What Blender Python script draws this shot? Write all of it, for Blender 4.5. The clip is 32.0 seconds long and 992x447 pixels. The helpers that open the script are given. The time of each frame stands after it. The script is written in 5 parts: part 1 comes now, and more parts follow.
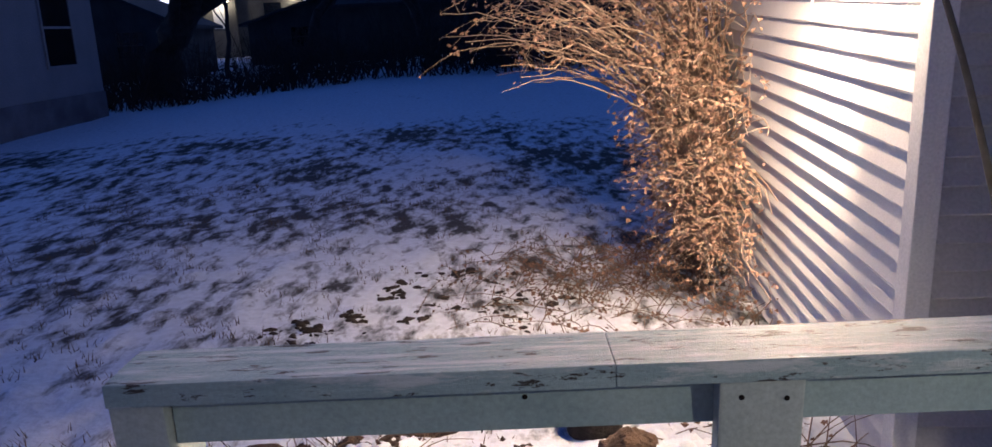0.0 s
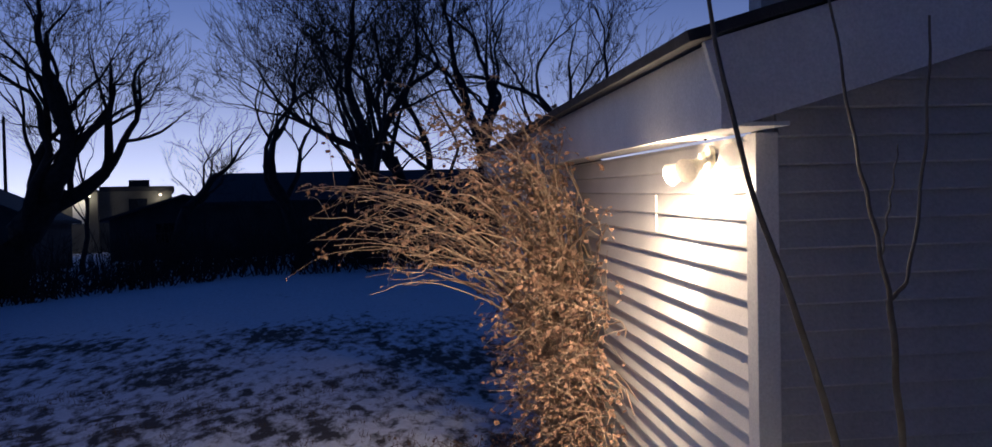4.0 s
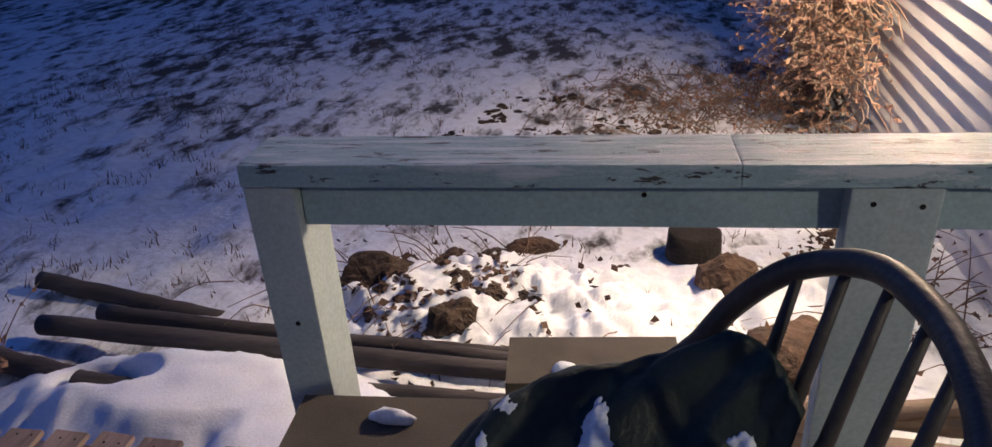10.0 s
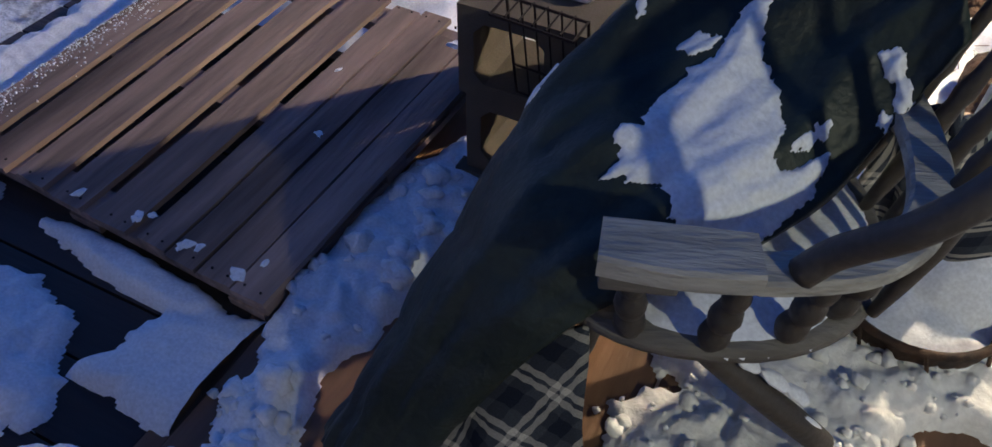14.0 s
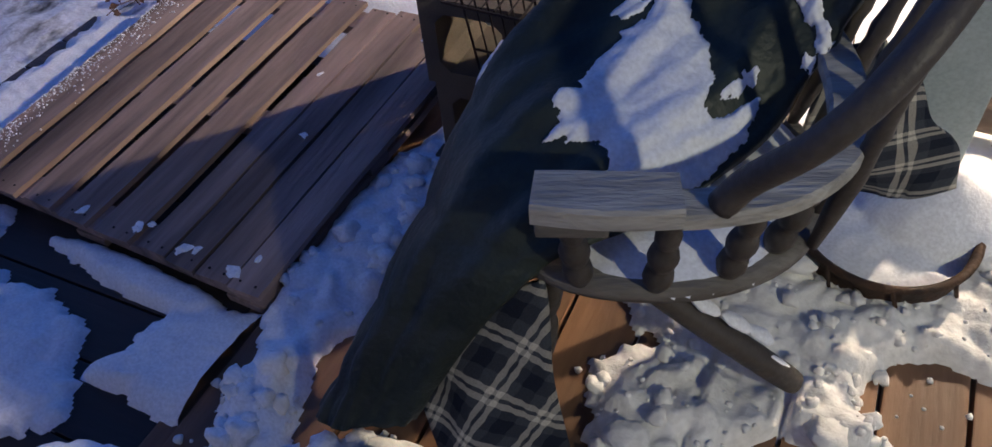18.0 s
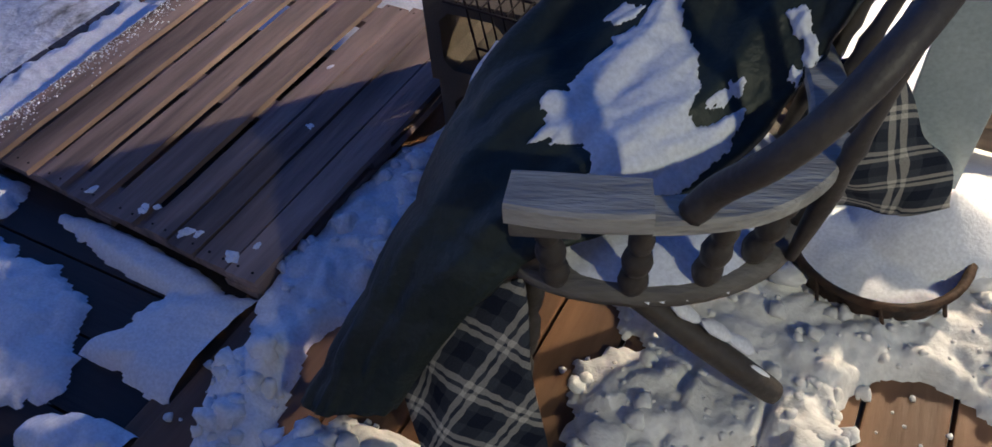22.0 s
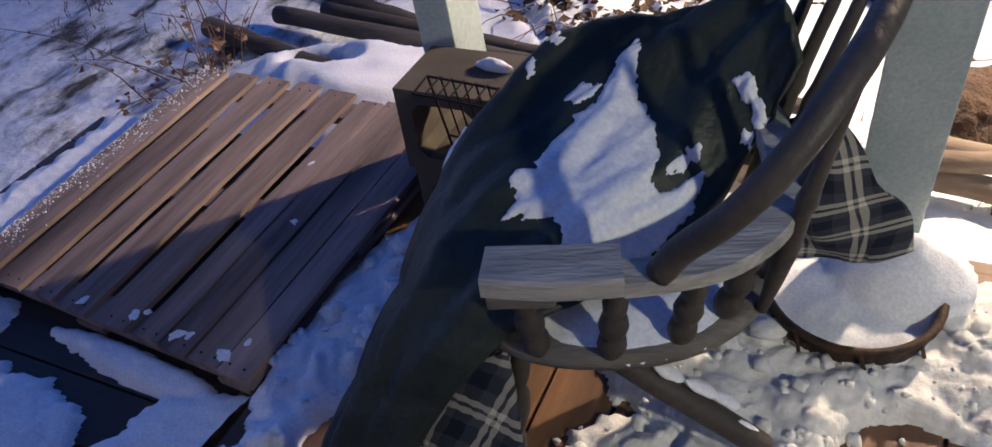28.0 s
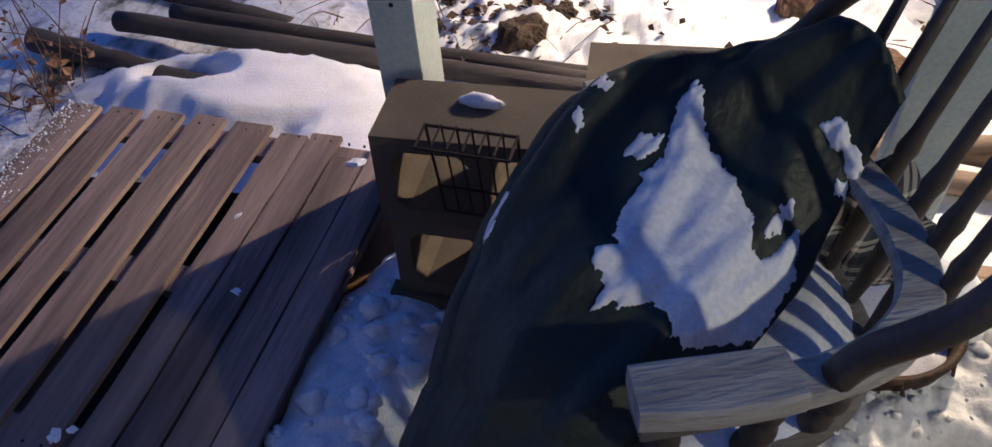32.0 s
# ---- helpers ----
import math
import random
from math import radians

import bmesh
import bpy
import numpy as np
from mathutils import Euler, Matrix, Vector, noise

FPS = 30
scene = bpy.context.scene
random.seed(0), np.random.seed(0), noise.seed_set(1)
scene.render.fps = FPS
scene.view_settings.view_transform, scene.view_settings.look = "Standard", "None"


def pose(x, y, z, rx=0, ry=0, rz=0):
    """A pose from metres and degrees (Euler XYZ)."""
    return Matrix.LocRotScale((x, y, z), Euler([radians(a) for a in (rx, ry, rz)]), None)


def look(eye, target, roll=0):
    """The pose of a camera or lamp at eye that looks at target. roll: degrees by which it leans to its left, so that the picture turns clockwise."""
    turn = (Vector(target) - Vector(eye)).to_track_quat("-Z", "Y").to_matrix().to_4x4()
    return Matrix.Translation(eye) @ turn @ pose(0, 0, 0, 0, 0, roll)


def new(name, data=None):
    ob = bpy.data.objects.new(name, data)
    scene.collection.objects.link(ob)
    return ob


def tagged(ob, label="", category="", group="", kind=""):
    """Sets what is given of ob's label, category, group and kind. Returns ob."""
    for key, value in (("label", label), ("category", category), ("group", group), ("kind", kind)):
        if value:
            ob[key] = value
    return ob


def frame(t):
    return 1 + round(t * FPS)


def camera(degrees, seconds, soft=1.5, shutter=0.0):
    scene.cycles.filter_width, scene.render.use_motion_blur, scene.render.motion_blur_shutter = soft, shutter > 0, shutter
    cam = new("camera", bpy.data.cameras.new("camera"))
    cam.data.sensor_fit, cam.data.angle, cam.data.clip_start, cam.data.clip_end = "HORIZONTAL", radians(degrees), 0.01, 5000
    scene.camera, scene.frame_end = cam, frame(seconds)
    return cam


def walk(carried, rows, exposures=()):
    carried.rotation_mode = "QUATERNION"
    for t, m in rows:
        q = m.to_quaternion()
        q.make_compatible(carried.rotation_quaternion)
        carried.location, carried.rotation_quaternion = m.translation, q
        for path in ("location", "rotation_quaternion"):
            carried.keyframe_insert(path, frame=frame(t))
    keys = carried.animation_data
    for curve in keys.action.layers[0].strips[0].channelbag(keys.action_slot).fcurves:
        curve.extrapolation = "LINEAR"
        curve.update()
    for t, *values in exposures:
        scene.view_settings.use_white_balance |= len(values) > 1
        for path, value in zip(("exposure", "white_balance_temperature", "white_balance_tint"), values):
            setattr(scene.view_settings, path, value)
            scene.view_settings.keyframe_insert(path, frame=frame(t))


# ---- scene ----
cam = camera(62.7, 32.0)
PATH = [
    (0, (0.628, -1.147, 1.429), (0.604, 0.796, 0.954), -2.7),
    (0.5, (0.639, -1.195, 1.474), (0.672, 0.755, 1.031), -3.4),
    (1, (0.620, -1.201, 1.478), (0.544, 0.759, 1.087), -3.4),
    (1.5, (0.612, -1.166, 1.494), (0.494, 0.808, 1.193), -4.1),
    (2, (0.631, -1.168, 1.473), (0.525, 0.808, 1.188), -4.1),
    (2.5, (0.636, -1.184, 1.483), (0.579, 0.795, 1.199), -4.4),
    (3, (0.645, -1.207, 1.480), (0.634, 0.772, 1.194), -4.2),
    (3.5, (0.661, -1.194, 1.479), (0.665, 0.786, 1.191), -4.5),
    (4, (0.658, -1.193, 1.469), (0.964, 0.783, 1.459), -1.7),
    (4.5, (0.665, -1.257, 1.546), (0.970, 0.716, 1.429), -3.3),
    (6.5, (0.671, -1.193, 1.480), (0.885, 0.769, 1.155), -3.3),
    (7, (0.670, -1.197, 1.471), (0.930, 0.760, 1.149), -3.7),
    (7.5, (0.638, -1.240, 1.480), (0.889, 0.713, 1.128), -3.4),
    (8, (0.599, -1.258, 1.470), (0.744, 0.694, 1.057), -3.0),
    (8.5, (0.608, -1.149, 1.409), (0.649, 0.761, 0.817), -2.1),
    (9, (0.596, -1.157, 1.397), (0.49, 0.723, 0.723), -2.3),
    (9.5, (0.58, -1.153, 1.373), (0.37, 0.672, 0.582), -2.7),
    (10, (0.582, -1.154, 1.366), (0.321, 0.639, 0.52), -3.1),
    (10.5, (0.595, -1.159, 1.357), (0.307, 0.615, 0.478), -4.4),
    (11, (0.587, -1.154, 1.351), (0.267, 0.602, 0.448), -4.3),
    (11.5, (0.606, -1.154, 1.324), (0.356, 0.582, 0.363), -0.5),
    (12, (0.621, -1.199, 1.345), (0.284, 0.33, 0.105), -4.5),
    (12.5, (0.651, -1.18, 1.283), (0.176, 0.232, -0.052), -3.1),
    (13, (0.672, -1.152, 1.274), (-0.01, 0.10, -0.126), -5.0),
    (13.5, (0.666, -1.182, 1.258), (-0.039, 0.032, -0.166), -3.3),
    (14, (0.698, -1.32, 1.254), (0.085, -0.076, -0.187), 0.9),
    (14.5, (0.733, -1.34, 1.255), (0.111, -0.218, -0.28), -1.6),
    (15, (0.857, -1.304, 1.248), (0.034, -0.232, -0.227), -6.2),
    (15.5, (0.954, -1.302, 1.266), (0.222, -0.185, -0.223), -9.8),
    (17.5, (0.859, -1.349, 1.263), (0.221, -0.123, -0.183), -7.3),
    (18, (0.829, -1.355, 1.264), (0.148, -0.133, -0.166), -6.1),
    (18.5, (0.811, -1.356, 1.259), (0.109, -0.156, -0.179), -3.4),
    (19, (0.815, -1.363, 1.267), (0.075, -0.164, -0.152), -3.3),
    (19.5, (0.852, -1.355, 1.269), (0.134, -0.162, -0.166), -3.8),
    (20, (0.89, -1.344, 1.273), (0.125, -0.169, -0.153), -3.8),
    (20.5, (0.902, -1.343, 1.274), (0.117, -0.197, -0.164), -4.3),
    (21, (0.902, -1.343, 1.274), (0.149, -0.163, -0.155), -4.6),
    (21.5, (0.894, -1.343, 1.272), (0.161, -0.152, -0.158), -5.3),
    (22, (0.888, -1.343, 1.273), (0.157, -0.148, -0.154), -5.1),
    (22.5, (0.886, -1.342, 1.269), (0.125, -0.183, -0.173), -5.5),
    (23, (0.89, -1.337, 1.257), (0.116, -0.25, -0.233), -5.8),
    (23.5, (0.898, -1.323, 1.236), (0.124, -0.315, -0.308), -6.1),
    (24, (0.911, -1.31, 1.242), (0.161, -0.24, -0.272), -3.4),
    (24.5, (0.919, -1.323, 1.257), (0.184, -0.178, -0.209), -4.1),
    (26.5, (0.929, -1.36, 1.287), (0.239, -0.159, -0.156), -6.6),
    (27, (0.923, -1.36, 1.289), (0.166, -0.07, -0.039), -7.9),
    (27.5, (0.919, -1.37, 1.293), (0.168, -0.041, 0.0), -8.4),
    (28, (0.925, -1.368, 1.297), (0.165, -0.035, 0.015), -8.4),
    (28.5, (0.919, -1.359, 1.297), (0.184, -0.031, -0.005), -7.3),
    (29, (0.907, -1.351, 1.29), (0.171, -0.039, -0.027), -6.8),
    (29.5, (0.808, -1.383, 1.306), (0.034, -0.044, 0.038), -5.2),
    (30, (0.737, -1.385, 1.301), (0.056, -0.094, -0.066), -2.4),
    (31, (0.78, -1.247, 1.3), (-0.016, 0.088, 0.041), -11.5),
    (31.5, (0.646, -1.237, 1.306), (0.049, 0.175, 0.022), -7.2),
    (32, (0.521, -1.236, 1.308), (0.178, 0.186, -0.054), -3.0),
]
EXPOSURES = [
    (0, 0.0, 6500, 12), (1, -0.42, 6450, 15), (2, -0.6, 6450, 11), (4, -0.88, 6450, 8), (7, -0.88, 6550, 14), (8, -0.74, 6450, 14), (9.5, -0.3, 6500, 10), (11, -0.3, 6500, 10), (12, -0.85, 6600, 10),
    (13, 0.0, 6400, 4), (14, 0.15, 6200, 0), (18, 0.24, 6300, 5), (20, 0.26, 6300, 4), (23, 0.22, 6250, 1), (24, 0.24, 6500, 6), (28, 0.36, 6350, 6), (30, 0.22, 6350, 4), (31, 0.24, 6400, 7), (32, 0.12, 6400, 7)]
walk(cam, [(t, look(eye, target, roll)) for t, eye, target, roll in PATH], EXPOSURES)

ZENITH, BLUE, BAND = (0.010, 0.056, 0.27), (0.067, 0.205, 0.70), (1.5, 1.52, 1.9)
SKY, FLOOD, PORCH = 1.55, 330, 128

# ---- dusk sky and the flood lamp on the garage ----
world = bpy.data.worlds.new("dusk")
scene.world = world
world.use_nodes = True
wn, wl = world.node_tree.nodes, world.node_tree.links
wn.clear()


def w_node(kind, **values):
    n = wn.new(kind)
    for key, v in values.items():
        n.inputs[key].default_value = v
    return n


def w_math(op, a, b):
    n = wn.new("ShaderNodeMath")
    n.operation = op
    for i, v in enumerate((a, b)):
        if isinstance(v, (int, float)):
            n.inputs[i].default_value = v
        else:
            wl.new(v, n.inputs[i])
    return n.outputs[0]


def w_mix(fac, a, b):
    n = wn.new("ShaderNodeMix")
    n.data_type = "RGBA"
    for i, v in ((0, fac), (6, a), (7, b)):
        if isinstance(v, tuple):
            n.inputs[i].default_value = (*v, 1)
        else:
            wl.new(v, n.inputs[i])
    return n.outputs[2]


# the sun has set behind the houses: a bright band low in the west, deep blue overhead
w_co = wn.new("ShaderNodeTexCoord")
w_sep = wn.new("ShaderNodeSeparateXYZ")
wl.new(w_co.outputs["Generated"], w_sep.inputs[0])
GLOW = (math.sin(radians(-17)), math.cos(radians(-17)))
w_to = w_math("ADD", w_math("MULTIPLY", w_sep.outputs[0], GLOW[0]), w_math("MULTIPLY", w_sep.outputs[1], GLOW[1]))
w_side = w_math("POWER", w_math("MAXIMUM", w_math("ADD", w_math("MULTIPLY", w_to, 0.5), 0.5), 0.0), 2.2)
w_up = w_math("MAXIMUM", w_sep.outputs[2], 0.0)
w_low = w_math("POWER", 2.718, w_math("MULTIPLY", w_up, -10.0))
w_band = w_math("MULTIPLY", w_low, w_side)
w_high = w_mix(w_math("POWER", 2.718, w_math("MULTIPLY", w_up, -3.5)), ZENITH, BLUE)
w_dim = w_math("ADD", w_math("MULTIPLY", w_side, 0.75), 0.25)
w_east = wn.new("ShaderNodeVectorMath")
w_east.operation = "SCALE"
wl.new(w_high, w_east.inputs[0])
wl.new(w_dim, w_east.inputs["Scale"])
w_col = w_mix(w_band, w_east.outputs[0], BAND)
w_bg = w_node("ShaderNodeBackground", Strength=SKY)
wl.new(w_col, w_bg.inputs["Color"])
w_out = wn.new("ShaderNodeOutputWorld")
wl.new(w_bg.outputs[0], w_out.inputs["Surface"])

GROUND = -0.42
WALL_X, WALL_Y, WALL_TURN, WALL_LEAN = 2.10, 1.72, -3.0, 2.0
GARAGE = pose(WALL_X, WALL_Y, 0, WALL_LEAN, 0, WALL_TURN)

LAMP_AT = GARAGE @ Vector((-0.21, 0.47, 1.58))


def flood_head(name, target, watts, cone, blend=0.9):
    """One head of the twin flood lamp."""
    ob = new(name, bpy.data.lights.new(name, "SPOT"))
    ob.data.energy, ob.data.color, ob.data.shadow_soft_size = watts, (1.0, 0.76, 0.55), 0.05
    ob.data.spot_size, ob.data.spot_blend = radians(cone), blend
    ob.matrix_world = look(LAMP_AT, target)
    return tagged(ob, kind="structure")


flood_head("flood_light", (0.05, 0.6, -0.35), FLOOD * 1.6, 92, 1.0)
flood_head("flood_light", (1.45, 4.2, 0.15), FLOOD * 1.3, 118, 1.0)
# porch light on the house wall behind the deck; it throws the chair's shadow on the snow
porch = new("porch_light", bpy.data.lights.new("porch_light", "SPOT"))
porch.data.energy, porch.data.color, porch.data.shadow_soft_size = PORCH, (1.0, 0.90, 0.70), 0.05
porch.data.spot_size, porch.data.spot_blend = radians(60), 0.7
porch.matrix_world = look((3.0, -1.95, 1.95), (1.42, 0.02, 0.27))
tagged(porch, kind="structure")
spill = new("flood_spill", bpy.data.lights.new("flood_spill", "POINT"))
spill.data.energy, spill.data.color, spill.data.shadow_soft_size = FLOOD * 0.16, (1.0, 0.76, 0.55), 0.06
spill.matrix_world = Matrix.Translation(LAMP_AT)
tagged(spill, kind="structure")


# ---- materials ----
def mat(name, base, rough=0.8, metal=0.0, second=None, scale=8.0, fine=60.0, bump=0.15, stretch=(1, 1, 1), spread=(0.35, 0.65), rand=0.0, depth=0.01, spec=0.3):
    """Two-scale noise over one base colour and a second one, with fine relief."""
    m = bpy.data.materials.new(name)
    m.use_nodes = True
    n, l = m.node_tree.nodes, m.node_tree.links
    b = n["Principled BSDF"]
    b.inputs["Roughness"].default_value = rough
    b.inputs["Metallic"].default_value = metal
    b.inputs["Specular IOR Level"].default_value = spec
    co = n.new("ShaderNodeTexCoord")
    mp = n.new("ShaderNodeMapping")
    mp.inputs["Scale"].default_value = stretch
    l.new(co.outputs["Object"], mp.inputs["Vector"])
    big, small = n.new("ShaderNodeTexNoise"), n.new("ShaderNodeTexNoise")
    big.inputs["Scale"].default_value, small.inputs["Scale"].default_value = scale, fine
    big.inputs["Detail"].default_value = small.inputs["Detail"].default_value = 5
    for x in (big, small):
        l.new(mp.outputs[0], x.inputs["Vector"])
    if second is None:
        second = tuple(c * 0.6 for c in base)
    ramp = n.new("ShaderNodeMapRange")
    ramp.inputs["From Min"].default_value, ramp.inputs["From Max"].default_value = spread
    l.new(big.outputs["Fac"], ramp.inputs["Value"])
    mix = n.new("ShaderNodeMix")
    mix.data_type = "RGBA"
    mix.inputs[6].default_value, mix.inputs[7].default_value = (*base, 1), (*second, 1)
    l.new(ramp.outputs[0], mix.inputs[0])
    hsv = n.new("ShaderNodeHueSaturation")
    val = n.new("ShaderNodeMapRange")
    val.inputs["To Min"].default_value, val.inputs["To Max"].default_value = 0.72, 1.28
    l.new(small.outputs["Fac"], val.inputs["Value"])
    l.new(mix.outputs[2], hsv.inputs["Color"])
    last = val.outputs[0]
    if rand:
        info = n.new("ShaderNodeObjectInfo")
        r = n.new("ShaderNodeMapRange")
        r.inputs["To Min"].default_value, r.inputs["To Max"].default_value = 1 - rand, 1 + rand
        l.new(info.outputs["Random"], r.inputs["Value"])
        mul = n.new("ShaderNodeMath")
        mul.operation = "MULTIPLY"
        l.new(last, mul.inputs[0])
        l.new(r.outputs[0], mul.inputs[1])
        last = mul.outputs[0]
    l.new(last, hsv.inputs["Value"])
    l.new(hsv.outputs[0], b.inputs["Base Color"])
    if bump:
        bp = n.new("ShaderNodeBump")
        bp.inputs["Strength"].default_value, bp.inputs["Distance"].default_value = bump, depth
        l.new(small.outputs["Fac"], bp.inputs["Height"])
        l.new(bp.outputs[0], b.inputs["Normal"])
    return m


M_SNOW = mat("snow", (0.82, 0.84, 0.88), 0.7, second=(0.74, 0.77, 0.84), scale=5, fine=150, bump=0.3, depth=0.004)
M_TRODDEN = mat("trodden_snow", (0.80, 0.80, 0.79), 0.7, second=(0.66, 0.66, 0.64), scale=7, fine=60, bump=0.6, depth=0.008)
M_PAINT = mat("worn_teal_paint", (0.30, 0.405, 0.44), 0.42, second=(0.24, 0.34, 0.375), scale=6, fine=120, bump=0.12)
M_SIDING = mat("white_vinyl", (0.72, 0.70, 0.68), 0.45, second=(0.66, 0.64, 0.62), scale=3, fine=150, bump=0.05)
# gable boards, a greyer tone than the side wall's vinyl
M_CLAP = mat("grey_clapboard", (0.50, 0.49, 0.47), 0.7, second=(0.42, 0.41, 0.39), scale=4, fine=70, bump=0.2)
M_TRIM = mat("white_trim", (0.74, 0.73, 0.71), 0.45, second=(0.68, 0.67, 0.65), scale=5, fine=90, bump=0.05)
M_ROOF = mat("dark_shingle", (0.05, 0.05, 0.055), 0.9, scale=10, fine=120, bump=0.4)
M_PALLET = mat("weathered_pallet_wood", (0.29, 0.215, 0.19), 0.85, second=(0.105, 0.082, 0.076), scale=7, fine=48, bump=0.5, stretch=(1.6, 0.16, 1), rand=0.22, spread=(0.40, 0.66))
M_DECK = mat("stained_deck_board", (0.23, 0.122, 0.064), 0.5, second=(0.115, 0.07, 0.045), scale=5, fine=60, bump=0.3, stretch=(1, 0.12, 1), rand=0.2)
M_CHAIR = mat("grey_weathered_oak", (0.44, 0.43, 0.395), 0.8, second=(0.26, 0.25, 0.23), scale=34, fine=170, bump=0.6, stretch=(0.18, 1, 1))
# seat and arm block: the same grey oak in a darker tone than the arms
M_SEAT = mat("darker_grey_oak", (0.17, 0.16, 0.145), 0.7, second=(0.11, 0.10, 0.09), scale=34, fine=170, bump=0.5, stretch=(0.18, 1, 1))
M_QUILT = mat("dark_green_nylon", (0.030, 0.041, 0.034), 0.5, second=(0.019, 0.026, 0.024), scale=6, fine=70, bump=0.35)
M_BLOCK = mat("grey_concrete", (0.105, 0.09, 0.072), 0.9, second=(0.078, 0.067, 0.055), scale=9, fine=260, bump=0.35, depth=0.004)
M_WIRE = mat("rusty_black_wire", (0.03, 0.022, 0.02), 0.6, 0.6, fine=200)
M_LOG = mat("log_bark", (0.085, 0.075, 0.073), 0.85, second=(0.045, 0.04, 0.04), scale=12, fine=70, bump=0.4, stretch=(0.2, 1, 1))
M_PALELOG = mat("peeled_log", (0.30, 0.235, 0.18), 0.85, second=(0.17, 0.125, 0.095), scale=12, fine=70, bump=0.4, stretch=(0.2, 1, 1))
M_WETROCK = mat("dark_wet_rock", (0.085, 0.058, 0.042), 0.85, second=(0.032, 0.023, 0.018), scale=14, fine=70, bump=0.8, depth=0.015)
M_LITTER = mat("rotted_leaf", (0.10, 0.06, 0.042), 0.85, second=(0.05, 0.032, 0.025), scale=3, fine=40, bump=0.2)
M_ROCK = mat("brown_rock", (0.14, 0.088, 0.06), 0.9, second=(0.05, 0.034, 0.026), scale=12, fine=60, bump=0.8, depth=0.02)
M_TWIG = mat("dry_twig", (0.52, 0.39, 0.29), 0.8, second=(0.30, 0.20, 0.14), scale=8, fine=90, bump=0.3)
M_LEAF = mat("dry_leaf", (0.46, 0.29, 0.205), 0.7, second=(0.20, 0.11, 0.075), scale=3, fine=40, bump=0.2)
M_BARK = mat("dark_tree_bark", (0.05, 0.042, 0.04), 0.95, scale=6, fine=40, bump=0.5)


# ---- mesh helpers ----
def part(name, bm, material, parent=None, label="", smooth=False):
    me = bpy.data.meshes.new(name)
    bm.normal_update()
    bm.to_mesh(me)
    bm.free()
    if smooth:
        for p in me.polygons:
            p.use_smooth = True
    for m in material if isinstance(material, (list, tuple)) else (material,):
        me.materials.append(m)
    ob = new(name, me)
    ob.parent = parent
    if label:
        ob["label"] = label
    return ob


def thing(name, place, label, category, group="", kind=""):
    ob = new(name)
    ob.empty_display_size = 0.1
    ob.matrix_basis = place
    return tagged(ob, label, category, group, kind)


def box(bm, lo, hi, bevel=0.0, m=None):
    r = bmesh.ops.create_cube(bm, size=1)
    c = [(a + b) / 2 for a, b in zip(lo, hi)]
    s = [abs(b - a) for a, b in zip(lo, hi)]
    bmesh.ops.transform(bm, matrix=Matrix.LocRotScale(c, None, s), verts=r["verts"])
    vs = r["verts"]
    if bevel:
        es = list({e for v in vs for e in v.link_edges})
        g = bmesh.ops.bevel(bm, geom=es, offset=bevel, segments=2, affect="EDGES", profile=0.7)
        vs = list({v for v in g["verts"]} | {v for v in vs if v.is_valid})
    if m is not None:
        bmesh.ops.transform(bm, matrix=m, verts=[v for v in vs if v.is_valid])
    return vs


def block(name, lo, hi, material, parent=None, label="", bevel=0.004, m=None):
    bm = bmesh.new()
    box(bm, lo, hi, bevel, m)
    return part(name, bm, material, parent, label)


def tube(bm, pts, radii, sides=8, cap=True, flat=1.0, up=None):
    """A tapered tube along points; flat squeezes it along up."""
    pts = [Vector(p) for p in pts]
    rings = []
    ref = Vector(up) if up else Vector((0.31, 0.2, 0.93))
    for i, p in enumerate(pts):
        d = (pts[min(i + 1, len(pts) - 1)] - pts[max(i - 1, 0)]).normalized()
        a = d.cross(ref)
        a = a.normalized() if a.length > 1e-4 else d.orthogonal().normalized()
        b = a.cross(d).normalized()
        r = radii[i] if isinstance(radii, (list, tuple)) else radii
        rings.append([bm.verts.new(p + a * (r * math.cos(k)) + b * (r * flat * math.sin(k))) for k in (math.tau * j / sides for j in range(sides))])
    for u, v in zip(rings, rings[1:]):
        for j in range(sides):
            bm.faces.new((u[j], u[(j + 1) % sides], v[(j + 1) % sides], v[j]))
    if cap:
        bm.faces.new(rings[0][::-1])
        bm.faces.new(rings[-1])
    return rings


def sweep(pts, n):
    """n points on a Catmull-Rom curve through pts."""
    p = [Vector(x) for x in pts]
    p = [p[0] * 2 - p[1]] + p + [p[-1] * 2 - p[-2]]
    out = []
    for i in range(n):
        f = i / (n - 1) * (len(p) - 3)
        k = min(int(f), len(p) - 4)
        t = f - k
        a, b, c, d = p[k : k + 4]
        out.append(0.5 * ((2 * b) + (c - a) * t + (2 * a - 5 * b + 4 * c - d) * t * t + (3 * b - a - 3 * c + d) * t**3))
    return out


def lathe(bm, profile, sides=16, m=None):
    rings = []
    for r, z in profile:
        rings.append([bm.verts.new((r * math.cos(k), r * math.sin(k), z)) for k in (math.tau * j / sides for j in range(sides))])
    for u, v in zip(rings, rings[1:]):
        for j in range(sides):
            bm.faces.new((u[j], u[(j + 1) % sides], v[(j + 1) % sides], v[j]))
    bm.faces.new(rings[0][::-1])
    bm.faces.new(rings[-1])
    vs = [v for r in rings for v in r]
    if m is not None:
        bmesh.ops.transform(bm, matrix=m, verts=vs)
    return vs


def bumpy(x, y, s, seed=0.0):
    return noise.noise(Vector((x * s + seed, y * s - seed, seed * 0.37)))


